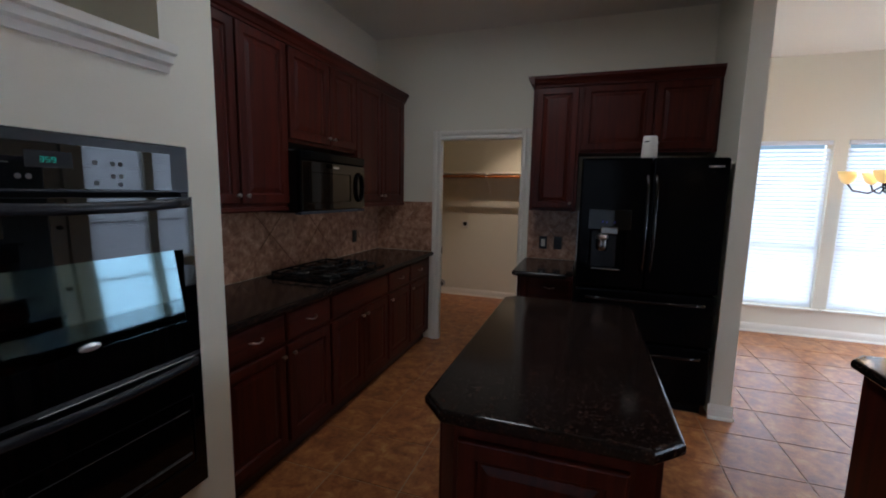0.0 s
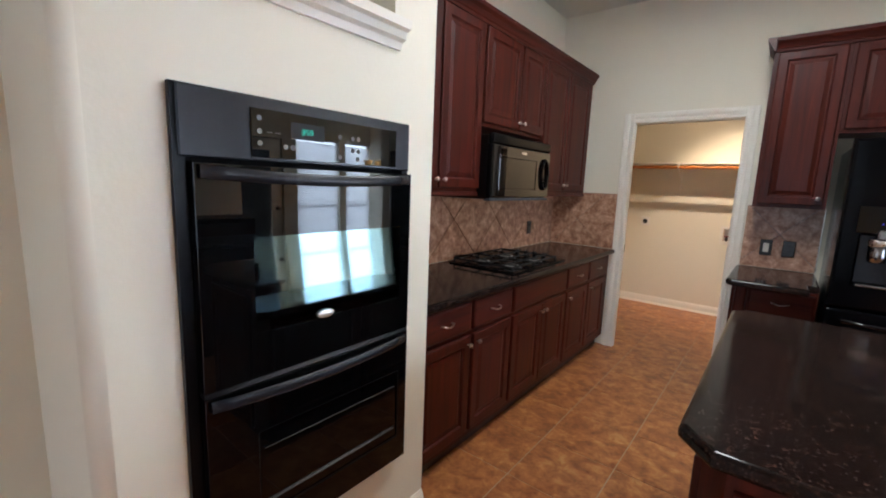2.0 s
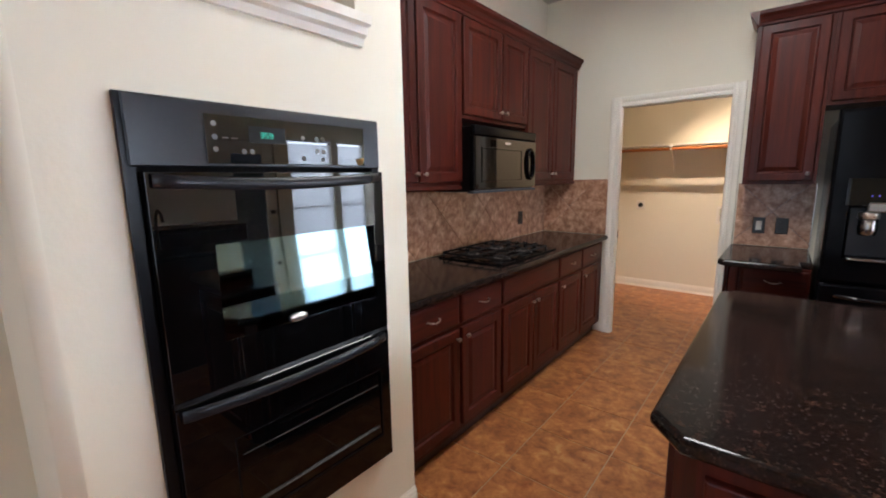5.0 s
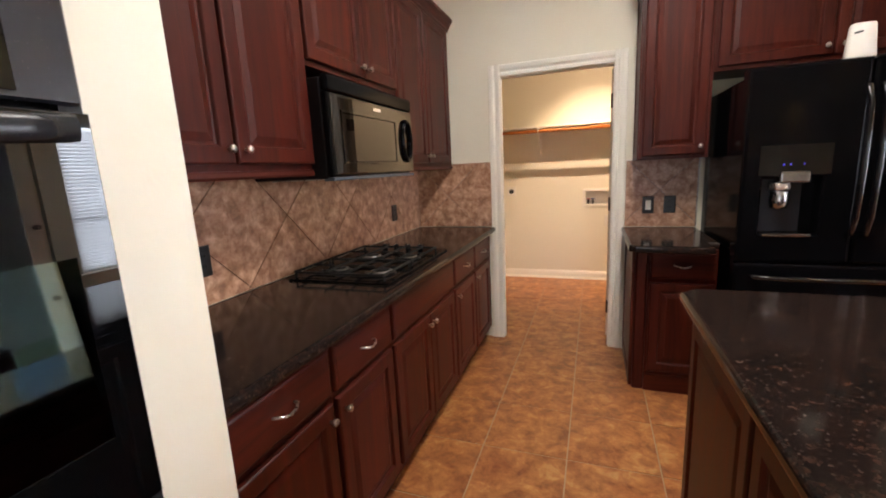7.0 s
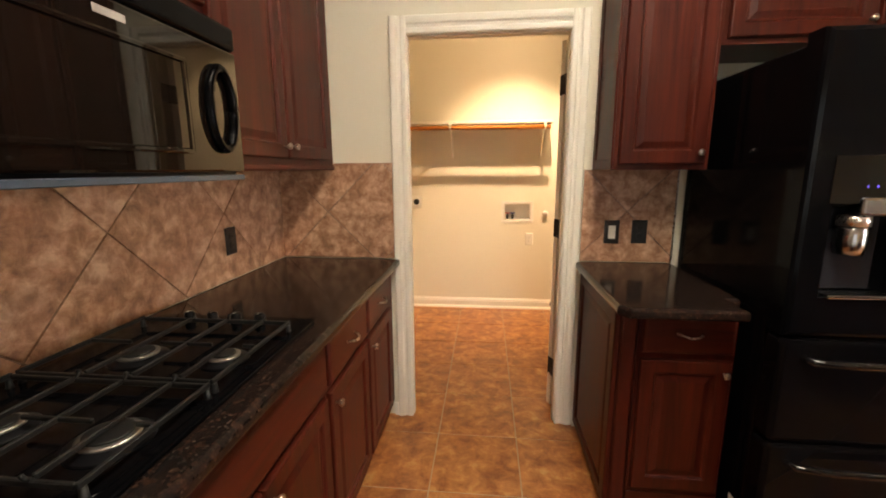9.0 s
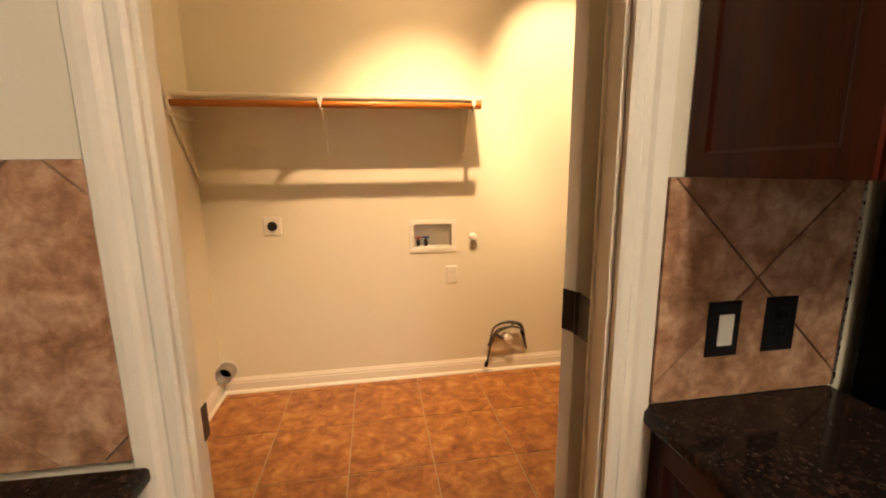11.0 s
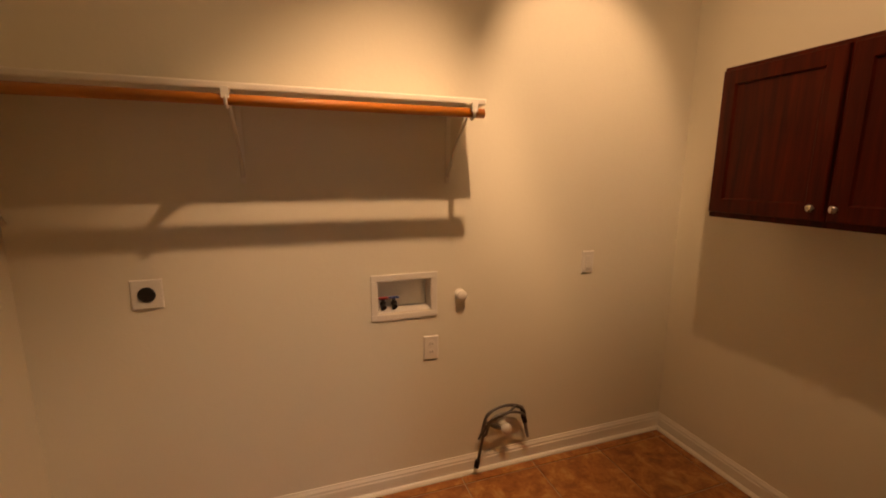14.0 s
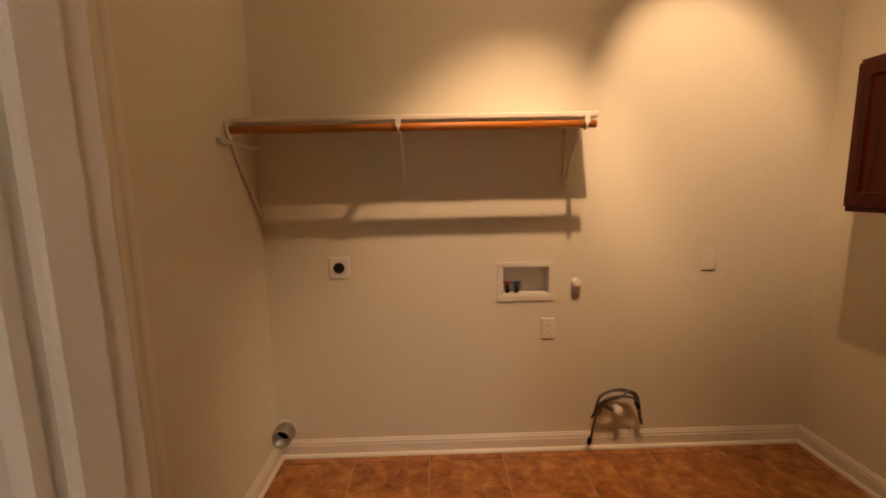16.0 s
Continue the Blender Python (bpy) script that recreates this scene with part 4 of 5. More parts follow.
def plate(name, at, label, mat, w=0.072, h=0.116, rocker=None, sockets=False):
    p = thing(name, at, label, "switch" if rocker else "outlet")
    part("cover", rings_panel(w, h, [(0, 0), (0, 0.003), (0.003, 0.006), (0.008, 0.0065)], -h / 2, -w / 2), mat, p)
    if rocker:
        part("rocker", box((-0.017, -0.0105, -0.033), (0.017, -0.0068, 0.033), 0.0015), rocker, p, "rocker")
    if sockets:
        for z in (-0.020, 0.020):
            part("socket", lathe([(0.0165, 0.0), (0.0165, -0.0015), (0.010, -0.002)], (0, -0.0068, z), "y", 16), mat, p)
            part("slot", boxes(((-0.007, -0.0092, z - 0.004), (-0.005, -0.0089, z + 0.006)), ((0.005, -0.0092, z - 0.004), (0.007, -0.0089, z + 0.006))), DARK, p)
    return p


plate("outlet", pose(0.0135, -0.486, 1.083, 0, 0, 90), "black wall outlet on the tiled backsplash", BLKPLATE, sockets=True)
plate("outlet", pose(0.0135, -2.09, 1.085, 0, 0, 90), "black wall outlet on the tiled backsplash", BLKPLATE, sockets=True)
plate("light_switch", pose(1.721, -0.0135, 1.068), "white rocker switch in a black plate", BLKPLATE, rocker=PLASTIC)
plate("outlet", pose(1.853, -0.0135, 1.07), "black wall outlet beside the switch", BLKPLATE, sockets=True)

# ---- laundry ----
sh = thing("closet_shelf", pose(0, 0, 0), "white painted closet shelf on brackets with a wooden rod", "shelf")
part("board", box((0.032, 1.700, 1.772), (1.672, LZ - 0.001, 1.797), 0.007, 3), TRIM, sh, "white shelf board")
part("rod", cyl((0.045, 1.668, 1.737), (1.645, 1.668, 1.737), 0.0175, 20), ROD, sh, "orange-brown wooden rod", None, True)
for bx in (0.775, 1.600):
    b = part("bracket", boxes(((bx - 0.010, LZ - 0.008, 1.475), (bx + 0.010, LZ - 0.001, 1.767)), ((bx - 0.010, 1.655, 1.761), (bx + 0.010, LZ - 0.0085, 1.7715)), bev=0.001), TRIM, sh, "white steel shelf bracket")
    part("brace", tube([(bx, LZ - 0.008, 1.50), (bx, 1.88, 1.60), (bx, 1.78, 1.68), (bx, 1.69, 1.755)], 0.007, 8), TRIM, b, "", None, True)
    hook = [(bx, 1.668 + 0.0225 * math.cos(a), 1.737 + 0.0225 * math.sin(a)) for a in [math.pi * (0.42 + 1.4 * k / 12) for k in range(13)]]
    part("hook", tube(hook, 0.0055, 8), PLASTIC, b, "white rod hook", None, True)
    part("hook_strap", box((bx - 0.012, 1.643, 1.738), (bx + 0.012, 1.6485, 1.7735), 0.001), PLASTIC, b)
part("cleat", boxes(((0.0315, 1.56, 1.676), (0.050, LZ - 0.002, 1.694)), ((0.0315, 1.64, 1.728), (0.046, 1.70, 1.767)), bev=0.002), TRIM, sh, "white side cleat")
part("side_brace", tube([(0.042, 1.64, 1.735), (0.042, 1.76, 1.56), (0.042, LZ - 0.006, 1.34)], 0.009, 8), TRIM, sh, "white diagonal brace", None, True)

do = plate("dryer_outlet", pose(0.418, LZ - 0.0015, 1.066), "round black dryer outlet in a cream plate", PLASTIC, 0.105, 0.112)
do["category"] = "outlet"
part("receptacle", lathe([(0.029, 0.0), (0.029, -0.004), (0.025, -0.006), (0.004, -0.006)], (0, -0.0066, 0), "y", 24), BLKPLATE, do, "round black receptacle", None, True)
wb = thing("washer_box", pose(1.247, LZ - 0.0015, 0.864), "white recessed washing machine supply box with valves", "supply box")
part("flange", boxes(((0, -0.006, 0), (0.305, 0, 0.028)), ((0, -0.006, 0.182), (0.305, 0, 0.21)), ((0, -0.006, 0.028), (0.028, 0, 0.182)), ((0.277, -0.006, 0.028), (0.305, 0, 0.182)), bev=0.0015), PLASTIC, wb)
part("recess", boxes(((0.031, 0.085, 0.031), (0.279, 0.09, 0.179)), ((0.031, 0.002, 0.031), (0.034, 0.085, 0.179)), ((0.276, 0.002, 0.031), (0.279, 0.085, 0.179)), ((0.034, 0.002, 0.031), (0.276, 0.085, 0.034)), ((0.034, 0.002, 0.176), (0.276, 0.085, 0.179))), PLASTIC, wb)
for vx, mat, nm in ((0.062, RED, "red handle"), (0.112, BLUE, "blue handle")):
    v = part("valve", lathe([(0.010, 0.0345), (0.010, 0.055), (0.014, 0.058), (0.014, 0.072), (0.008, 0.075), (0.008, 0.086)], (vx, 0.045, 0), "z", 14), BRONZE, wb, "dark bronze valve", None, True)
    part("valve_spout", cyl((vx, 0.045, 0.062), (vx, 0.012, 0.055), 0.010, 12), BRONZE, v)
    part("valve_handle", box((vx - 0.024, 0.034, 0.0865), (vx + 0.024, 0.052, 0.097), 0.003), mat, v, nm)
plate("outlet", pose(1.523, LZ - 0.0015, 0.707), "cream wall outlet below the washer box", PLASTIC, sockets=True)
plate("light_switch", pose(2.375, LZ - 0.0015, 1.066), "cream wall switch on the laundry wall", PLASTIC, rocker=PLASTIC)
gv = thing("gas_stub", pose(1.665, LZ - 0.0015, 0.957), "white capped gas stub on the laundry wall", "pipe cap")
part("escutcheon", lathe([(0.026, 0.0), (0.025, -0.003), (0.016, -0.008)], (0, 0, 0), "y", 20), PLASTIC, gv, "", None, True)
part("cap", lathe([(0.015, -0.0085), (0.015, -0.016), (0.024, -0.018), (0.024, -0.034), (0.019, -0.038), (0.006, -0.039)], (0, 0, 0), "y", 18), PLASTIC, gv, "", None, True)
hs = thing("supply_hoses", pose(1.90, LZ - 0.0015, 0.25), "braided washer hoses looped over a white capped pipe", "hoses")
part("pipe", lathe([(0.030, 0.0), (0.030, -0.006), (0.020, -0.008), (0.020, -0.055), (0.027, -0.057), (0.027, -0.080), (0.008, -0.084)], (0, 0, 0.0), "y", 18), PLASTIC, hs, "white capped pipe", None, True)


def arc(w, top, l_end, r_end, y):
    pts = [(-w * 1.25, y, l_end), (-w * 1.12, y - 0.004, l_end * 0.45), (-w, y - 0.008, 0.04)]
    pts += [(w * -math.cos(k * math.pi / 10), y - 0.012, 0.05 + (top - 0.05) * math.sin(k * math.pi / 10)) for k in range(1, 10)]
    return pts + [(w, y - 0.008, 0.04), (w * 1.15, y - 0.004, r_end * 0.5), (w * 1.25, y, r_end)]


part("hose", tube(arc(0.112, 0.122, -0.165, -0.09, -0.045), 0.0068, 8), STEELHOSE, hs, "braided steel hose", None, True)
part("hose", tube(arc(0.098, 0.092, -0.02, -0.06, -0.064), 0.0066, 8), STEELHOSE, hs, "braided steel hose", None, True)
part("hose", tube([(-0.125, -0.05, -0.02), (-0.10, -0.058, 0.03), (-0.05, -0.066, 0.068), (0.0, -0.07, 0.082), (0.055, -0.066, 0.118), (0.095, -0.055, 0.095), (0.118, -0.048, 0.03), (0.13, -0.044, -0.045)], 0.0064, 8), STEELHOSE, hs, "braided steel hose", None, True)
part("hose", tube(arc(0.106, 0.106, -0.06, -0.03, -0.026), 0.006, 8), BLKPLATE, hs, "black rubber hose", None, True)
part("fitting", cyl((-0.144, -0.045, -0.165), (-0.15, -0.045, -0.20), 0.0125, 10), BRONZE, hs, "dark hose end")
part("fitting", cyl((0.090, -0.072, 0.055), (0.105, -0.072, 0.02), 0.0125, 10), BRONZE, hs, "dark hose end")
part("elbow", tube([(-0.10, -0.06, 0.045), (-0.06, -0.062, 0.02), (-0.03, -0.055, 0.0)], 0.0105, 8), STEELHOSE, hs, "", None, True)
dv = thing("dryer_vent", pose(0.075, LZ - 0.0015, 0.16), "short foil dryer vent stub in the corner", "vent")
part("collar", lathe([(0.062, 0.0), (0.062, -0.004), (0.052, -0.006)], (0, 0, 0), "y", 24), PLASTIC, dv, "white wall collar", None, True)
prof = []
for k in range(13):
    prof.append((0.050 + (0.0035 if k % 2 else 0.0), -0.0062 - k * 0.007))
part("duct", lathe(prof + [(0.044, -0.0905), (0.042, -0.02)], (0, 0, 0), "y", 24), FOIL, dv, "crimped foil duct", None, True)
part("duct_mouth", lathe([(0.041, -0.0215), (0.041, -0.0222)], (0, 0, 0), "y", 20), DARK, dv)

# laundry cabinets
c = wall_cabinet(pose(2.655, 1.512, 1.338, 0, 0, -90), 0.862, 0.313, 0.605, (0.0, 0.431, 0.862), "two-door dark cherry laundry wall cabinet", group="laundry wall cabinets", wood=WOOD_L)
c = wall_cabinet(pose(2.655, 0.648, 1.338, 0, 0, -90), 0.43, 0.313, 0.605, (0.0, 0.43), "single-door dark cherry laundry wall cabinet", ["l"], group="laundry wall cabinets", wood=WOOD_L)

# the open laundry door
DA = 65.1
dr = thing("laundry_door", pose(1.489, 0.147, 0, 0, 0, 90 - DA), "white panelled laundry door standing wide open", "door")
LW = 0.785
bm = box((0.004, 0.010, 0.012), (LW, 0.046, DH - 0.006), 0.0015)
part("leaf", bm, TRIM, dr, "white painted leaf")
for px, pw in ((0.115, 0.235), (0.42, 0.235)):
    for pz, ph in ((0.22, 0.62), (1.02, 0.58), (1.70, 0.20)):
        for side in (0, 1):
            m = pose(px, 0.0097, pz) if side == 0 else pose(px + pw, 0.0463, pz, 0, 0, 180)
            part("panel", rings_panel(pw, ph, [(0, 0), (0.004, 0.004), (0.012, 0.005), (0.022, 0.001), (0.045, 0.004), (0.05, 0.0045)]), TRIM, dr, "moulded panel", m)
for side, y in ((-1, 0.0095), (1, 0.0465)):
    lv = part("rosette", lathe([(0.031, 0.0), (0.031, side * 0.004), (0.022, side * 0.009), (0.011, side * 0.012), (0.010, side * 0.045)], (LW - 0.065, y, 0.935), "y", 20), BRONZE, dr, "bronze lever rosette", None, True)
    part("lever", tube([(LW - 0.065, y + side * 0.036, 0.935), (LW - 0.075, y + side * 0.042, 0.935), (LW - 0.11, y + side * 0.044, 0.932), (LW - 0.15, y + side * 0.043, 0.924), (LW - 0.17, y + side * 0.042, 0.916)], 0.0095, 10), BRONZE, lv, "dark bronze lever", None, True)
for hz in (0.255, 1.06, 1.80):
    h = thing("door_hinge", pose(1.489, 0.147, hz), "dark bronze door hinge", "hinge", "laundry door hinges")
    part("knuckle", cyl((0, 0, -0.05), (0, 0, 0.05), 0.0065, 12), BRONZE, h, "", None, True)
    part("jamb_leaf", box((-0.0005, -0.058, -0.05), (0.0022, -0.006, 0.05), 0.0006), BRONZE, h)
    part("door_leaf", box((0.0016, 0.010, -0.05), (0.0038, 0.045, 0.05), 0.0006), BRONZE, h, "", pose(0, 0, 0, 0, 0, 90 - DA))

# closed door in the laundry's side wall
gd = thing("side_door", pose(0.018, 0.142, 0.008, 0, 0, 90), "closed white panelled door with a dark gap", "door")
GW = 0.778
part("leaf", box((0.0, -0.0, 0.0), (GW, 0.036, 2.012), 0.0015), TRIM, gd, "white painted leaf")
for px, pw in ((0.11, 0.24), (0.42, 0.24)):
    for pz, ph in ((0.22, 0.62), (1.02, 0.58), (1.70, 0.20)):
        part("panel", rings_panel(pw, ph, [(0, 0), (0.004, 0.004), (0.012, 0.005), (0.022, 0.001), (0.045, 0.004), (0.05, 0.0045)]), TRIM, gd, "moulded panel", pose(px, -0.0002, pz))
lv = part("rosette", lathe([(0.031, 0.0), (0.031, -0.004), (0.022, -0.009), (0.011, -0.012), (0.010, -0.045)], (0.065, -0.0005, 0.905), "y", 20), BRONZE, gd, "bronze lever rosette", None, True)
part("lever", tube([(0.065, -0.045, 0.905), (0.09, -0.052, 0.905), (0.14, -0.05, 0.90), (0.175, -0.048, 0.895)], 0.0095, 10), BRONZE, lv, "dark bronze lever", None, True)
structure("garage_jamb", boxes(((-0.09, 0.130, 0), (0.03, 0.136, 2.03)), ((-0.09, 0.941, 0), (0.029, 0.947, 2.03)), ((-0.09, 0.136, 2.024), (0.029, 0.941, 2.03))), TRIM, "white painted side door jamb")
# black strip gives the gap beside the side door its shade by colour
structure("gap_shade_strip", box((-0.03, 0.9205, 0.0), (0.012, 0.9405, 2.02)), DARK, "black strip in the side door's gap, shade put into its colour")
# added black board, out of view, closes the opening behind the leaf
structure("garage_close", box((-0.1, TW, 0.0), (-0.0905, 0.945, 2.1)), DARK, "unseen black board closing the opening behind the side door")

# ceiling downlights of the laundry
for lx, ly in ((1.55, 1.0), (1.92, 0.91)):
    d = thing("downlight", pose(lx, ly, H - 0.0125), "round white ceiling downlight", "ceiling light", "laundry downlights")
    part("trim_ring", lathe([(0.062, -0.0005), (0.085, -0.0005), (0.088, -0.004), (0.080, -0.010), (0.066, -0.008)], (0, 0, 0), "z", 28), TRIM, d, "white trim ring", None, True)
    part("lens", lathe([(0.058, -0.002), (0.058, -0.004), (0.01, -0.005)], (0, 0, 0), "z", 24), BULB, d, "lit lens", None, True)

# unseen flush ceiling fixture over the kitchen walkway; its type and place are assumed
kl = thing("assumed_ceiling_light", pose(1.58, -1.78, H - 0.001), "assumed white flush ceiling light with a lit diffuser, out of view", "ceiling light")
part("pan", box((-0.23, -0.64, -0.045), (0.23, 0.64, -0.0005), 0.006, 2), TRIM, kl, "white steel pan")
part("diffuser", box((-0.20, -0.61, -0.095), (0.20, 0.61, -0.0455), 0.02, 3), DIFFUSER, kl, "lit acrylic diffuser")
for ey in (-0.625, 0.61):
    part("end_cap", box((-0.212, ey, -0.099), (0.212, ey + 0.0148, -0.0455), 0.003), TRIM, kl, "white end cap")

# ---- windows with blinds ----
SLAT = None


def blind_window(name, at, w, h, z0, label="white window with closed vinyl blinds"):
    global SLAT
    win = tagged(new(name), label, "window", "", "structure")
    win.matrix_basis = at
    part("window_frame", boxes(((0, 0.05, z0), (0.04, 0.10, z0 + h)), ((w - 0.04, 0.05, z0), (w, 0.10, z0 + h)), ((0.04, 0.05, z0), (w - 0.04, 0.10, z0 + 0.04)), ((0.04, 0.05, z0 + h - 0.04), (w - 0.04, 0.10, z0 + h)), ((0.04, 0.055, z0 + h * 0.36 - 0.018), (w - 0.04, 0.095, z0 + h * 0.36 + 0.018)), bev=0.002), TRIM, win)
    part("window_sill", box((-0.05, -0.045, z0 - 0.022), (w + 0.05, 0.05, z0 - 0.001), 0.005, 2), TRIM, win)
    part("headrail", box((0.01, 0.0, z0 + h - 0.045), (w - 0.01, 0.045, z0 + h - 0.002), 0.003), PVC, win)
    n = int((h - 0.06) / 0.043)
    bm = bmesh.new()
    xs = (0.012, w - 0.012)
    prev = None
    for k in range(5):
        u = k / 4 - 0.5
        y, z = 0.024 + 0.030 * u, 0.037 * u + 0.003 * math.cos(math.pi * u)
        row = [bm.verts.new((x, y, z)) for x in xs]
        if prev:
            bm.faces.new((prev[0], prev[1], row[1], row[0]))
        prev = row
    me = put_mesh("slat", bm, PVC, True)
    for i in range(n):
        s = new("slat", me)
        s.parent = win
        s.location = (0, 0, z0 + 0.03 + i * 0.043)
    return win


blind_window("window_1", pose(3.78, 1.6, 0), 0.72, 1.81, 0.32)
blind_window("window_2", pose(4.62, 1.6, 0), 0.72, 1.81, 0.32)
blind_window("window_3", pose(6.0, 0.87, 0, 0, 0, -90), 0.87, 1.81, 0.32)
blind_window("window_4", pose(6.0, 1.6, 0, 0, 0, -90), 0.60, 1.81, 0.32)
blind_window("window_5", pose(6.0, -2.1, 0, 0, 0, -90), 0.90, 1.6, 0.5)
# added south window, never in view; it only carries extra daylight
blind_window("unseen_south_window", pose(2.7, -7.5, 0, 0, 0, 180), 2.2, 1.9, 0.5)
pd = tagged(new("door_patio"), "white patio door with a tall glass pane", "door", "", "structure")
pd.matrix_basis = pose(6.0, -0.24, 0, 0, 0, -90)
part("door_frame", boxes(((0.01, 0.04, 0.01), (0.19, 0.085, 2.04)), ((0.67, 0.04, 0.01), (0.85, 0.085, 2.04)), ((0.19, 0.04, 0.01), (0.67, 0.085, 0.28)), ((0.19, 0.04, 1.86), (0.67, 0.085, 2.04)), bev=0.002), TRIM, pd)
pane = part("pane", box((0.19, 0.060, 0.28), (0.67, 0.066, 1.86)), GLASSM, pd, "clear glass")
pane.visible_shadow = False
part("door_knob", lathe([(0.03, 0.0), (0.03, -0.006), (0.012, -0.012), (0.012, -0.035), (0.027, -0.045), (0.027, -0.06), (0.01, -0.068)], (0.10, 0.039, 0.95), "y", 18), BRONZE, pd, "dark knob", None, True)

# nook chandelier
ch = thing("chandelier", pose(4.45, 0.55, 1.62), "bronze chandelier with lit amber glass shades in the nook", "chandelier")
part("stem", cyl((0, 0, 0.1), (0, 0, H - 1.72), 0.008, 10), BRONZE, ch)
part("canopy", lathe([(0.06, H - 1.622), (0.055, H - 1.64), (0.02, H - 1.66)], (0, 0, 0), "z", 20), BRONZE, ch, "", None, True)
part("hub", lathe([(0.01, 0.18), (0.035, 0.14), (0.02, 0.09), (0.045, 0.04), (0.02, -0.02), (0.005, -0.05)], (0, 0, 0), "z", 18), BRONZE, ch, "", None, True)
for k in range(5):
    a = k * math.tau / 5 + 0.3
    ca, sa = math.cos(a), math.sin(a)
    arm = part("arm", tube([(0.03 * ca, 0.03 * sa, 0.02), (0.12 * ca, 0.12 * sa, -0.05), (0.22 * ca, 0.22 * sa, -0.03), (0.26 * ca, 0.26 * sa, 0.03)], 0.007, 8), BRONZE, ch, "curved bronze arm", None, True)
    part("shade", lathe([(0.018, 0.03), (0.04, 0.05), (0.058, 0.09), (0.07, 0.13), (0.066, 0.13), (0.03, 0.055)], (0.26 * ca, 0.26 * sa, 0), "z", 18), AMBER, arm, "lit amber glass shade", None, True)

# pendant over the bar
pl = thing("pendant_lamp", pose(3.5, -4.4, 1.72), "lit amber glass pendant lamp over the bar", "pendant lamp")
part("cord", cyl((0, 0, 0.24), (0, 0, H - 1.72), 0.004, 8), BLKPLATE, pl)
part("canopy", lathe([(0.055, H - 1.7205), (0.05, H - 1.735), (0.012, H - 1.75)], (0, 0, 0), "z", 20), BRONZE, pl, "", None, True)
part("cap", lathe([(0.008, 0.25), (0.022, 0.235), (0.026, 0.20), (0.02, 0.195)], (0, 0, 0), "z", 18), BRONZE, pl, "", None, True)
part("shade", lathe([(0.024, 0.194), (0.05, 0.165), (0.068, 0.10), (0.074, 0.02), (0.071, 0.02), (0.064, 0.10), (0.046, 0.16), (0.022, 0.188)], (0, 0, 0), "z", 24), AMBER, pl, "lit amber glass shade", None, True)

# a neighbouring house and a shrub beyond the patio door
nh = thing("neighbour_house", pose(30.0, 4.0, -0.2), "pale brick house with a grey shingled roof behind the fence", "house")
part("wall", box((0, 0, 0), (9, 16, 3.0)), HOUSEW, nh, "pale brick wall")
rb = bmesh.new()
e0 = [rb.verts.new(p) for p in ((-0.5, -0.5, 3.0), (9.5, -0.5, 3.0), (9.5, 16.5, 3.0), (-0.5, 16.5, 3.0))]
e1 = [rb.verts.new(p) for p in ((4.5, 4.0, 6.4), (4.5, 12.0, 6.4))]
for q in ((e0[0], e0[1], e1[0]), (e0[1], e0[2], e1[1], e1[0]), (e0[2], e0[3], e1[1]), (e0[3], e0[0], e1[0], e1[1]), tuple(e0[::-1])):
    rb.faces.new(q)
bmesh.ops.recalc_face_normals(rb, faces=rb.faces)
part("roof", rb, SHINGLE, nh, "grey hipped shingle roof")
part("chimney", box((3.2, 3.4, 4.2), (4.2, 4.3, 7.2), 0.03), HOUSEW, nh, "pale brick chimney")
for wy in (2.0, 6.5, 11.0):
    part("window", box((-0.03, wy, 1.0), (-0.005, wy + 1.3, 2.3)), OGLASS, nh, "dark window")
rng = random.Random(5)
tr = thing("yard_tree", pose(14.5, -0.6, -0.2), "small leafy green tree in the yard", "tree")
part("trunk", cyl((0, 0, 0), (0.1, 0.05, 1.5), 0.09, 10, 0.05), FENCEW, tr, "grey trunk")
for a in range(5):
    t2 = a * math.tau / 5
    part("limb", tube([(0.1, 0.05, 1.3), (0.1 + 0.35 * math.cos(t2), 0.05 + 0.35 * math.sin(t2), 1.8), (0.1 + 0.6 * math.cos(t2), 0.05 + 0.6 * math.sin(t2), 2.4)], 0.025, 6), FENCEW, tr)
cb = bmesh.new()
for _ in range(1500):
    u, v2, r = rng.random() * math.tau, rng.uniform(-0.9, 1.0), rng.random() ** 0.4
    k = math.sqrt(max(0.0, 1 - v2 * v2)) * (0.85 + 0.25 * math.sin(3 * u) + 0.15 * math.sin(7 * v2))
    c0 = Vector((0.1 + 0.95 * r * k * math.cos(u), 0.05 + 0.95 * r * k * math.sin(u), 2.2 + 1.0 * r * v2))
    d1 = Vector((rng.uniform(-1, 1), rng.uniform(-1, 1), rng.uniform(-0.6, 0.6))).normalized() * 0.07
    d2 = d1.cross(Vector((rng.uniform(-1, 1), rng.uniform(-1, 1), 1.0))).normalized() * 0.035
    cb.faces.new([cb.verts.new(p) for p in (c0 - d1, c0 + d2, c0 + d1, c0 - d2)])
crown = part("crown", cb, LEAF, tr, "loose green leaves")

# fence and sky-lit yard beyond the patio door
fe = thing("yard_fence", pose(12.0, -8.0, -0.2), "weathered wooden yard fence", "fence")
bm = bmesh.new()
for k in range(110):
    add_box(bm, (0, k * 0.145, 0), (0.02, k * 0.145 + 0.135, 1.75 + 0.02 * math.sin(k * 2.3)))
pk = part("pickets", bm, FENCEW, fe, "grey wooden pickets")
pk["kind"] = "stuff"
part("rail", box((0.0205, 0, 0.4), (0.06, 15.9, 0.49)), FENCEW, fe)
part("rail", box((0.0205, 0, 1.3), (0.06, 15.9, 1.39)), FENCEW, fe)

# ---- tiles ----


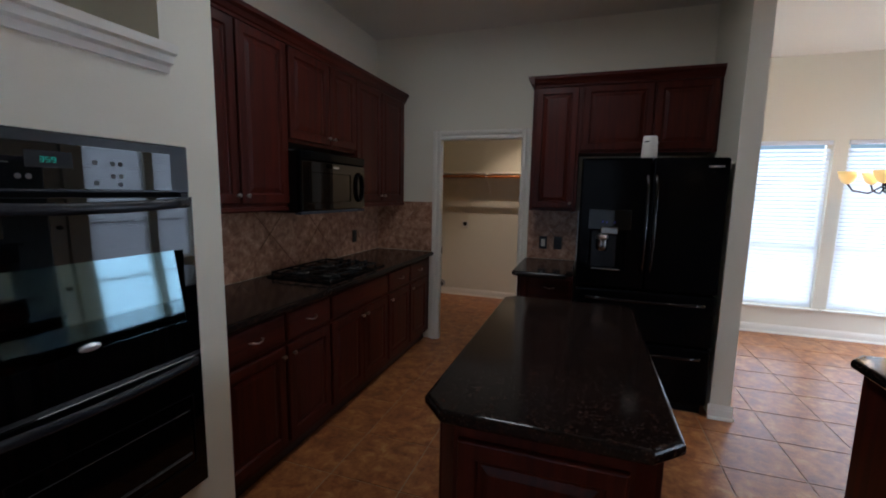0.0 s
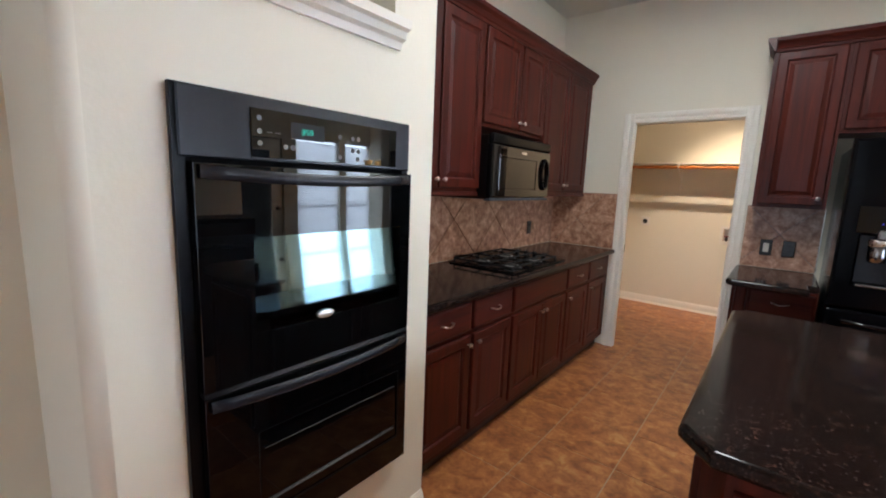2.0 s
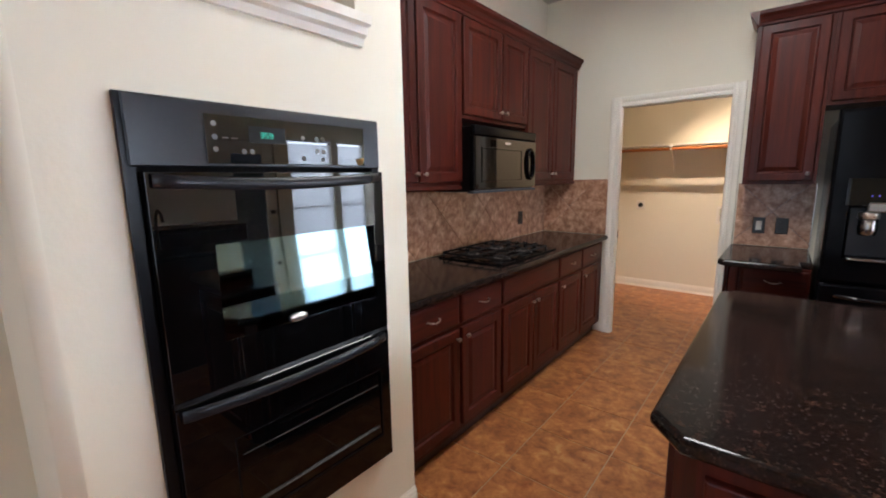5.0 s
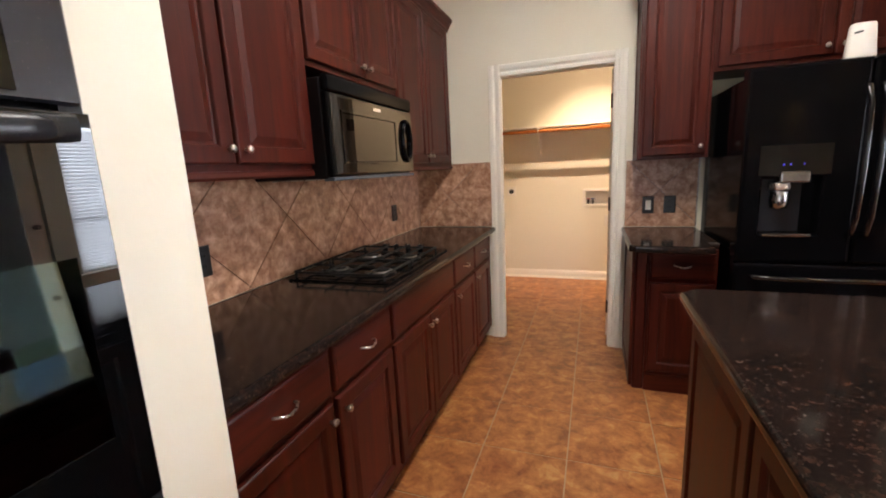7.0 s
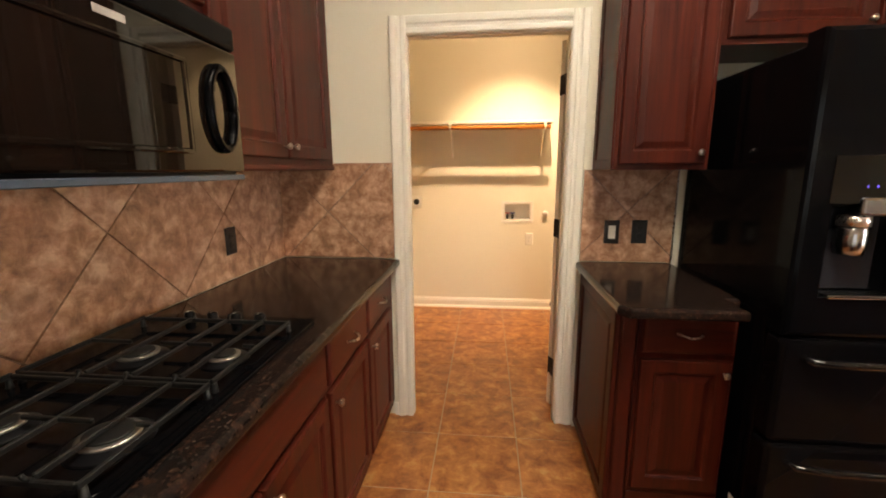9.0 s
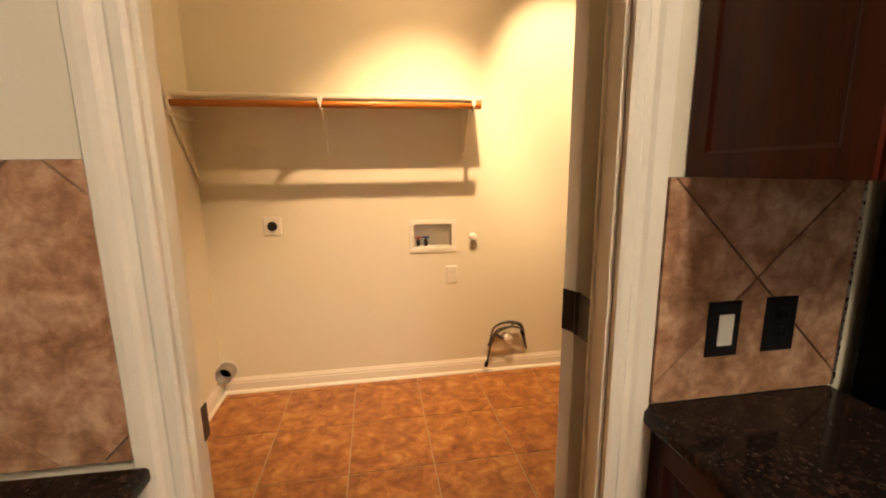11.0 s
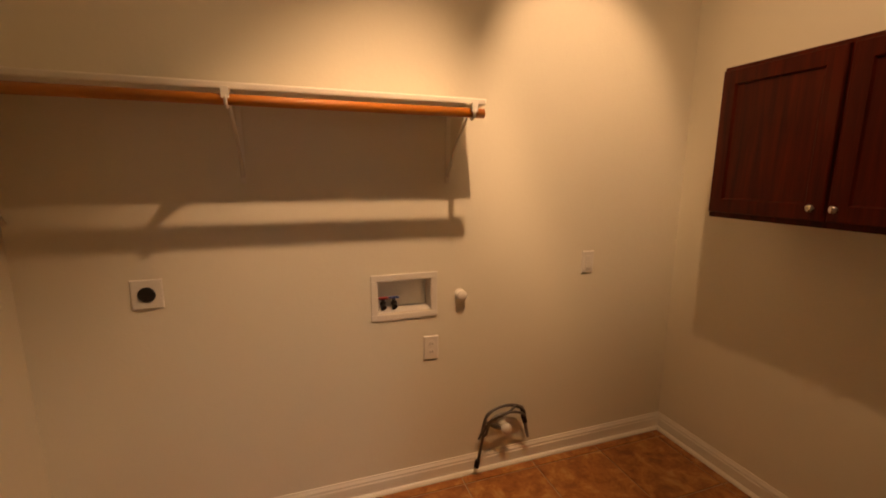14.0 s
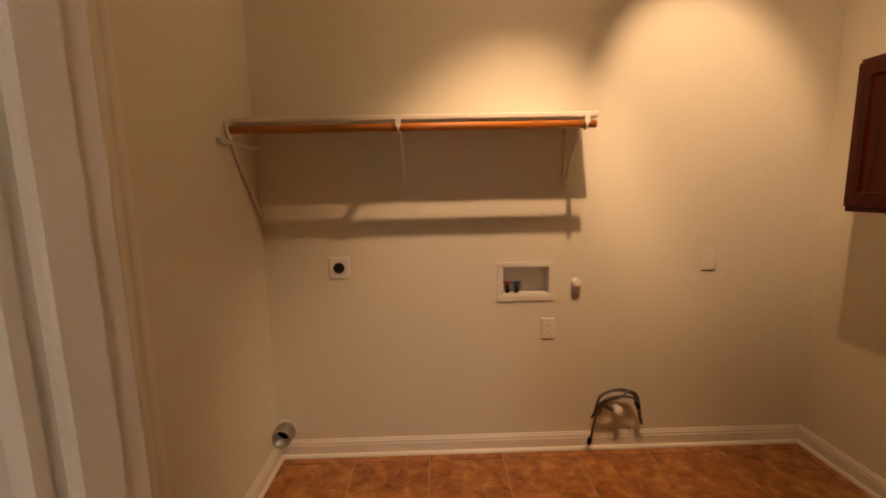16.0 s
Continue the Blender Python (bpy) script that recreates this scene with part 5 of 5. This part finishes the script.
def clip(poly, nx, ny, d):
    out = []
    for (x0, y0), (x1, y1) in zip(poly, poly[1:] + poly[:1]):
        a, b = nx * x0 + ny * y0 - d, nx * x1 + ny * y1 - d
        if a <= 0:
            out.append((x0, y0))
        if a * b < 0:
            k = a / (a - b)
            out.append((x0 + (x1 - x0) * k, y0 + (y1 - y0) * k))
    return out


def splash(name, m, u0, u1, z0, z1, node, label):
    """Large tiles laid diagonally; node: one meeting point of four tiles (u, z)."""
    back = structure(name, box((u0, -0.006, z0), (u1, -0.0012, z1)), DGROUT, label)
    back.matrix_basis = m
    hd = 0.274
    for i in range(-12, 13):
        for j in range(-3, 4):
            if (i + j) % 2:
                continue
            cu, cz = node[0] + i * hd, node[1] + hd + j * hd
            q = hd - 0.0022
            poly = [(cu - q, cz), (cu, cz - q), (cu + q, cz), (cu, cz + q)]
            for nx, nz, d in ((-1, 0, -(u0 + 0.001)), (1, 0, u1 - 0.001), (0, -1, -(z0 + 0.001)), (0, 1, z1 - 0.001)):
                poly = clip(poly, nx, nz, d)
                if len(poly) < 3:
                    break
            if len(poly) < 3:
                continue
            bm = bmesh.new()
            bk = [bm.verts.new((u, -0.0062, z)) for u, z in poly]
            mu, mz = sum(p[0] for p in poly) / len(poly), sum(p[1] for p in poly) / len(poly)
            ft = [bm.verts.new((u + (mu - u) * 0.006, -0.0125, z + (mz - z) * 0.006)) for u, z in poly]
            n = len(poly)
            for k in range(n):
                bm.faces.new((bk[k], bk[(k + 1) % n], ft[(k + 1) % n], ft[k]))
            bm.faces.new(ft)
            bmesh.ops.recalc_face_normals(bm, faces=bm.faces)
            part("tile", bm, SPLASH, back)


splash("backsplash_west", pose(0, 0, 0, 0, 0, 90), OY1 + 0.001, -0.001, 0.916, 1.405, (-1.606, 1.203), "mottled brown stone-look tiles laid diagonally")
splash("backsplash_end", pose(0, 0, 0), 0.014, 0.624, 0.916, 1.412, (0.27, 1.16), "mottled brown stone-look tiles laid diagonally")
splash("backsplash_corner", pose(0, 0, 0), 1.576, 2.012, 0.916, 1.372, (1.79, 1.17), "mottled brown stone-look tiles laid diagonally")
structure("tile_edge_trim", box((2.013, -0.014, 0.916), (2.019, -0.001, 1.372), 0.001), NICKEL, "pale metal tile edge trim")

tile_mesh = put_mesh("tile", box((0.0028, 0.0028, -0.0035), (T - 0.0028, T - 0.0028, 0.0), 0.0012), TILE)
floor_ob = bpy.data.objects["floor"]
far = bmesh.new()
for i in range(-3, 14):
    for j in range(-17, 8):
        x, y = JX + i * T, JY + j * T
        if x > 6.05 or y > LZ or (x > 3.0 and y > 1.6):
            continue
        if y > -4.6 and x > -0.3:
            t = new("tile", tile_mesh)
            t.parent = floor_ob
            t.location = (x, y, 0)
        elif x > -0.3:
            add_box(far, (x + 0.0018, y + 0.0018, -0.0035), (x + T - 0.0018, y + T - 0.0018, 0.0))
ft = part("far_tiles", far, TILE, floor_ob)
ft["kind"] = "stuff"
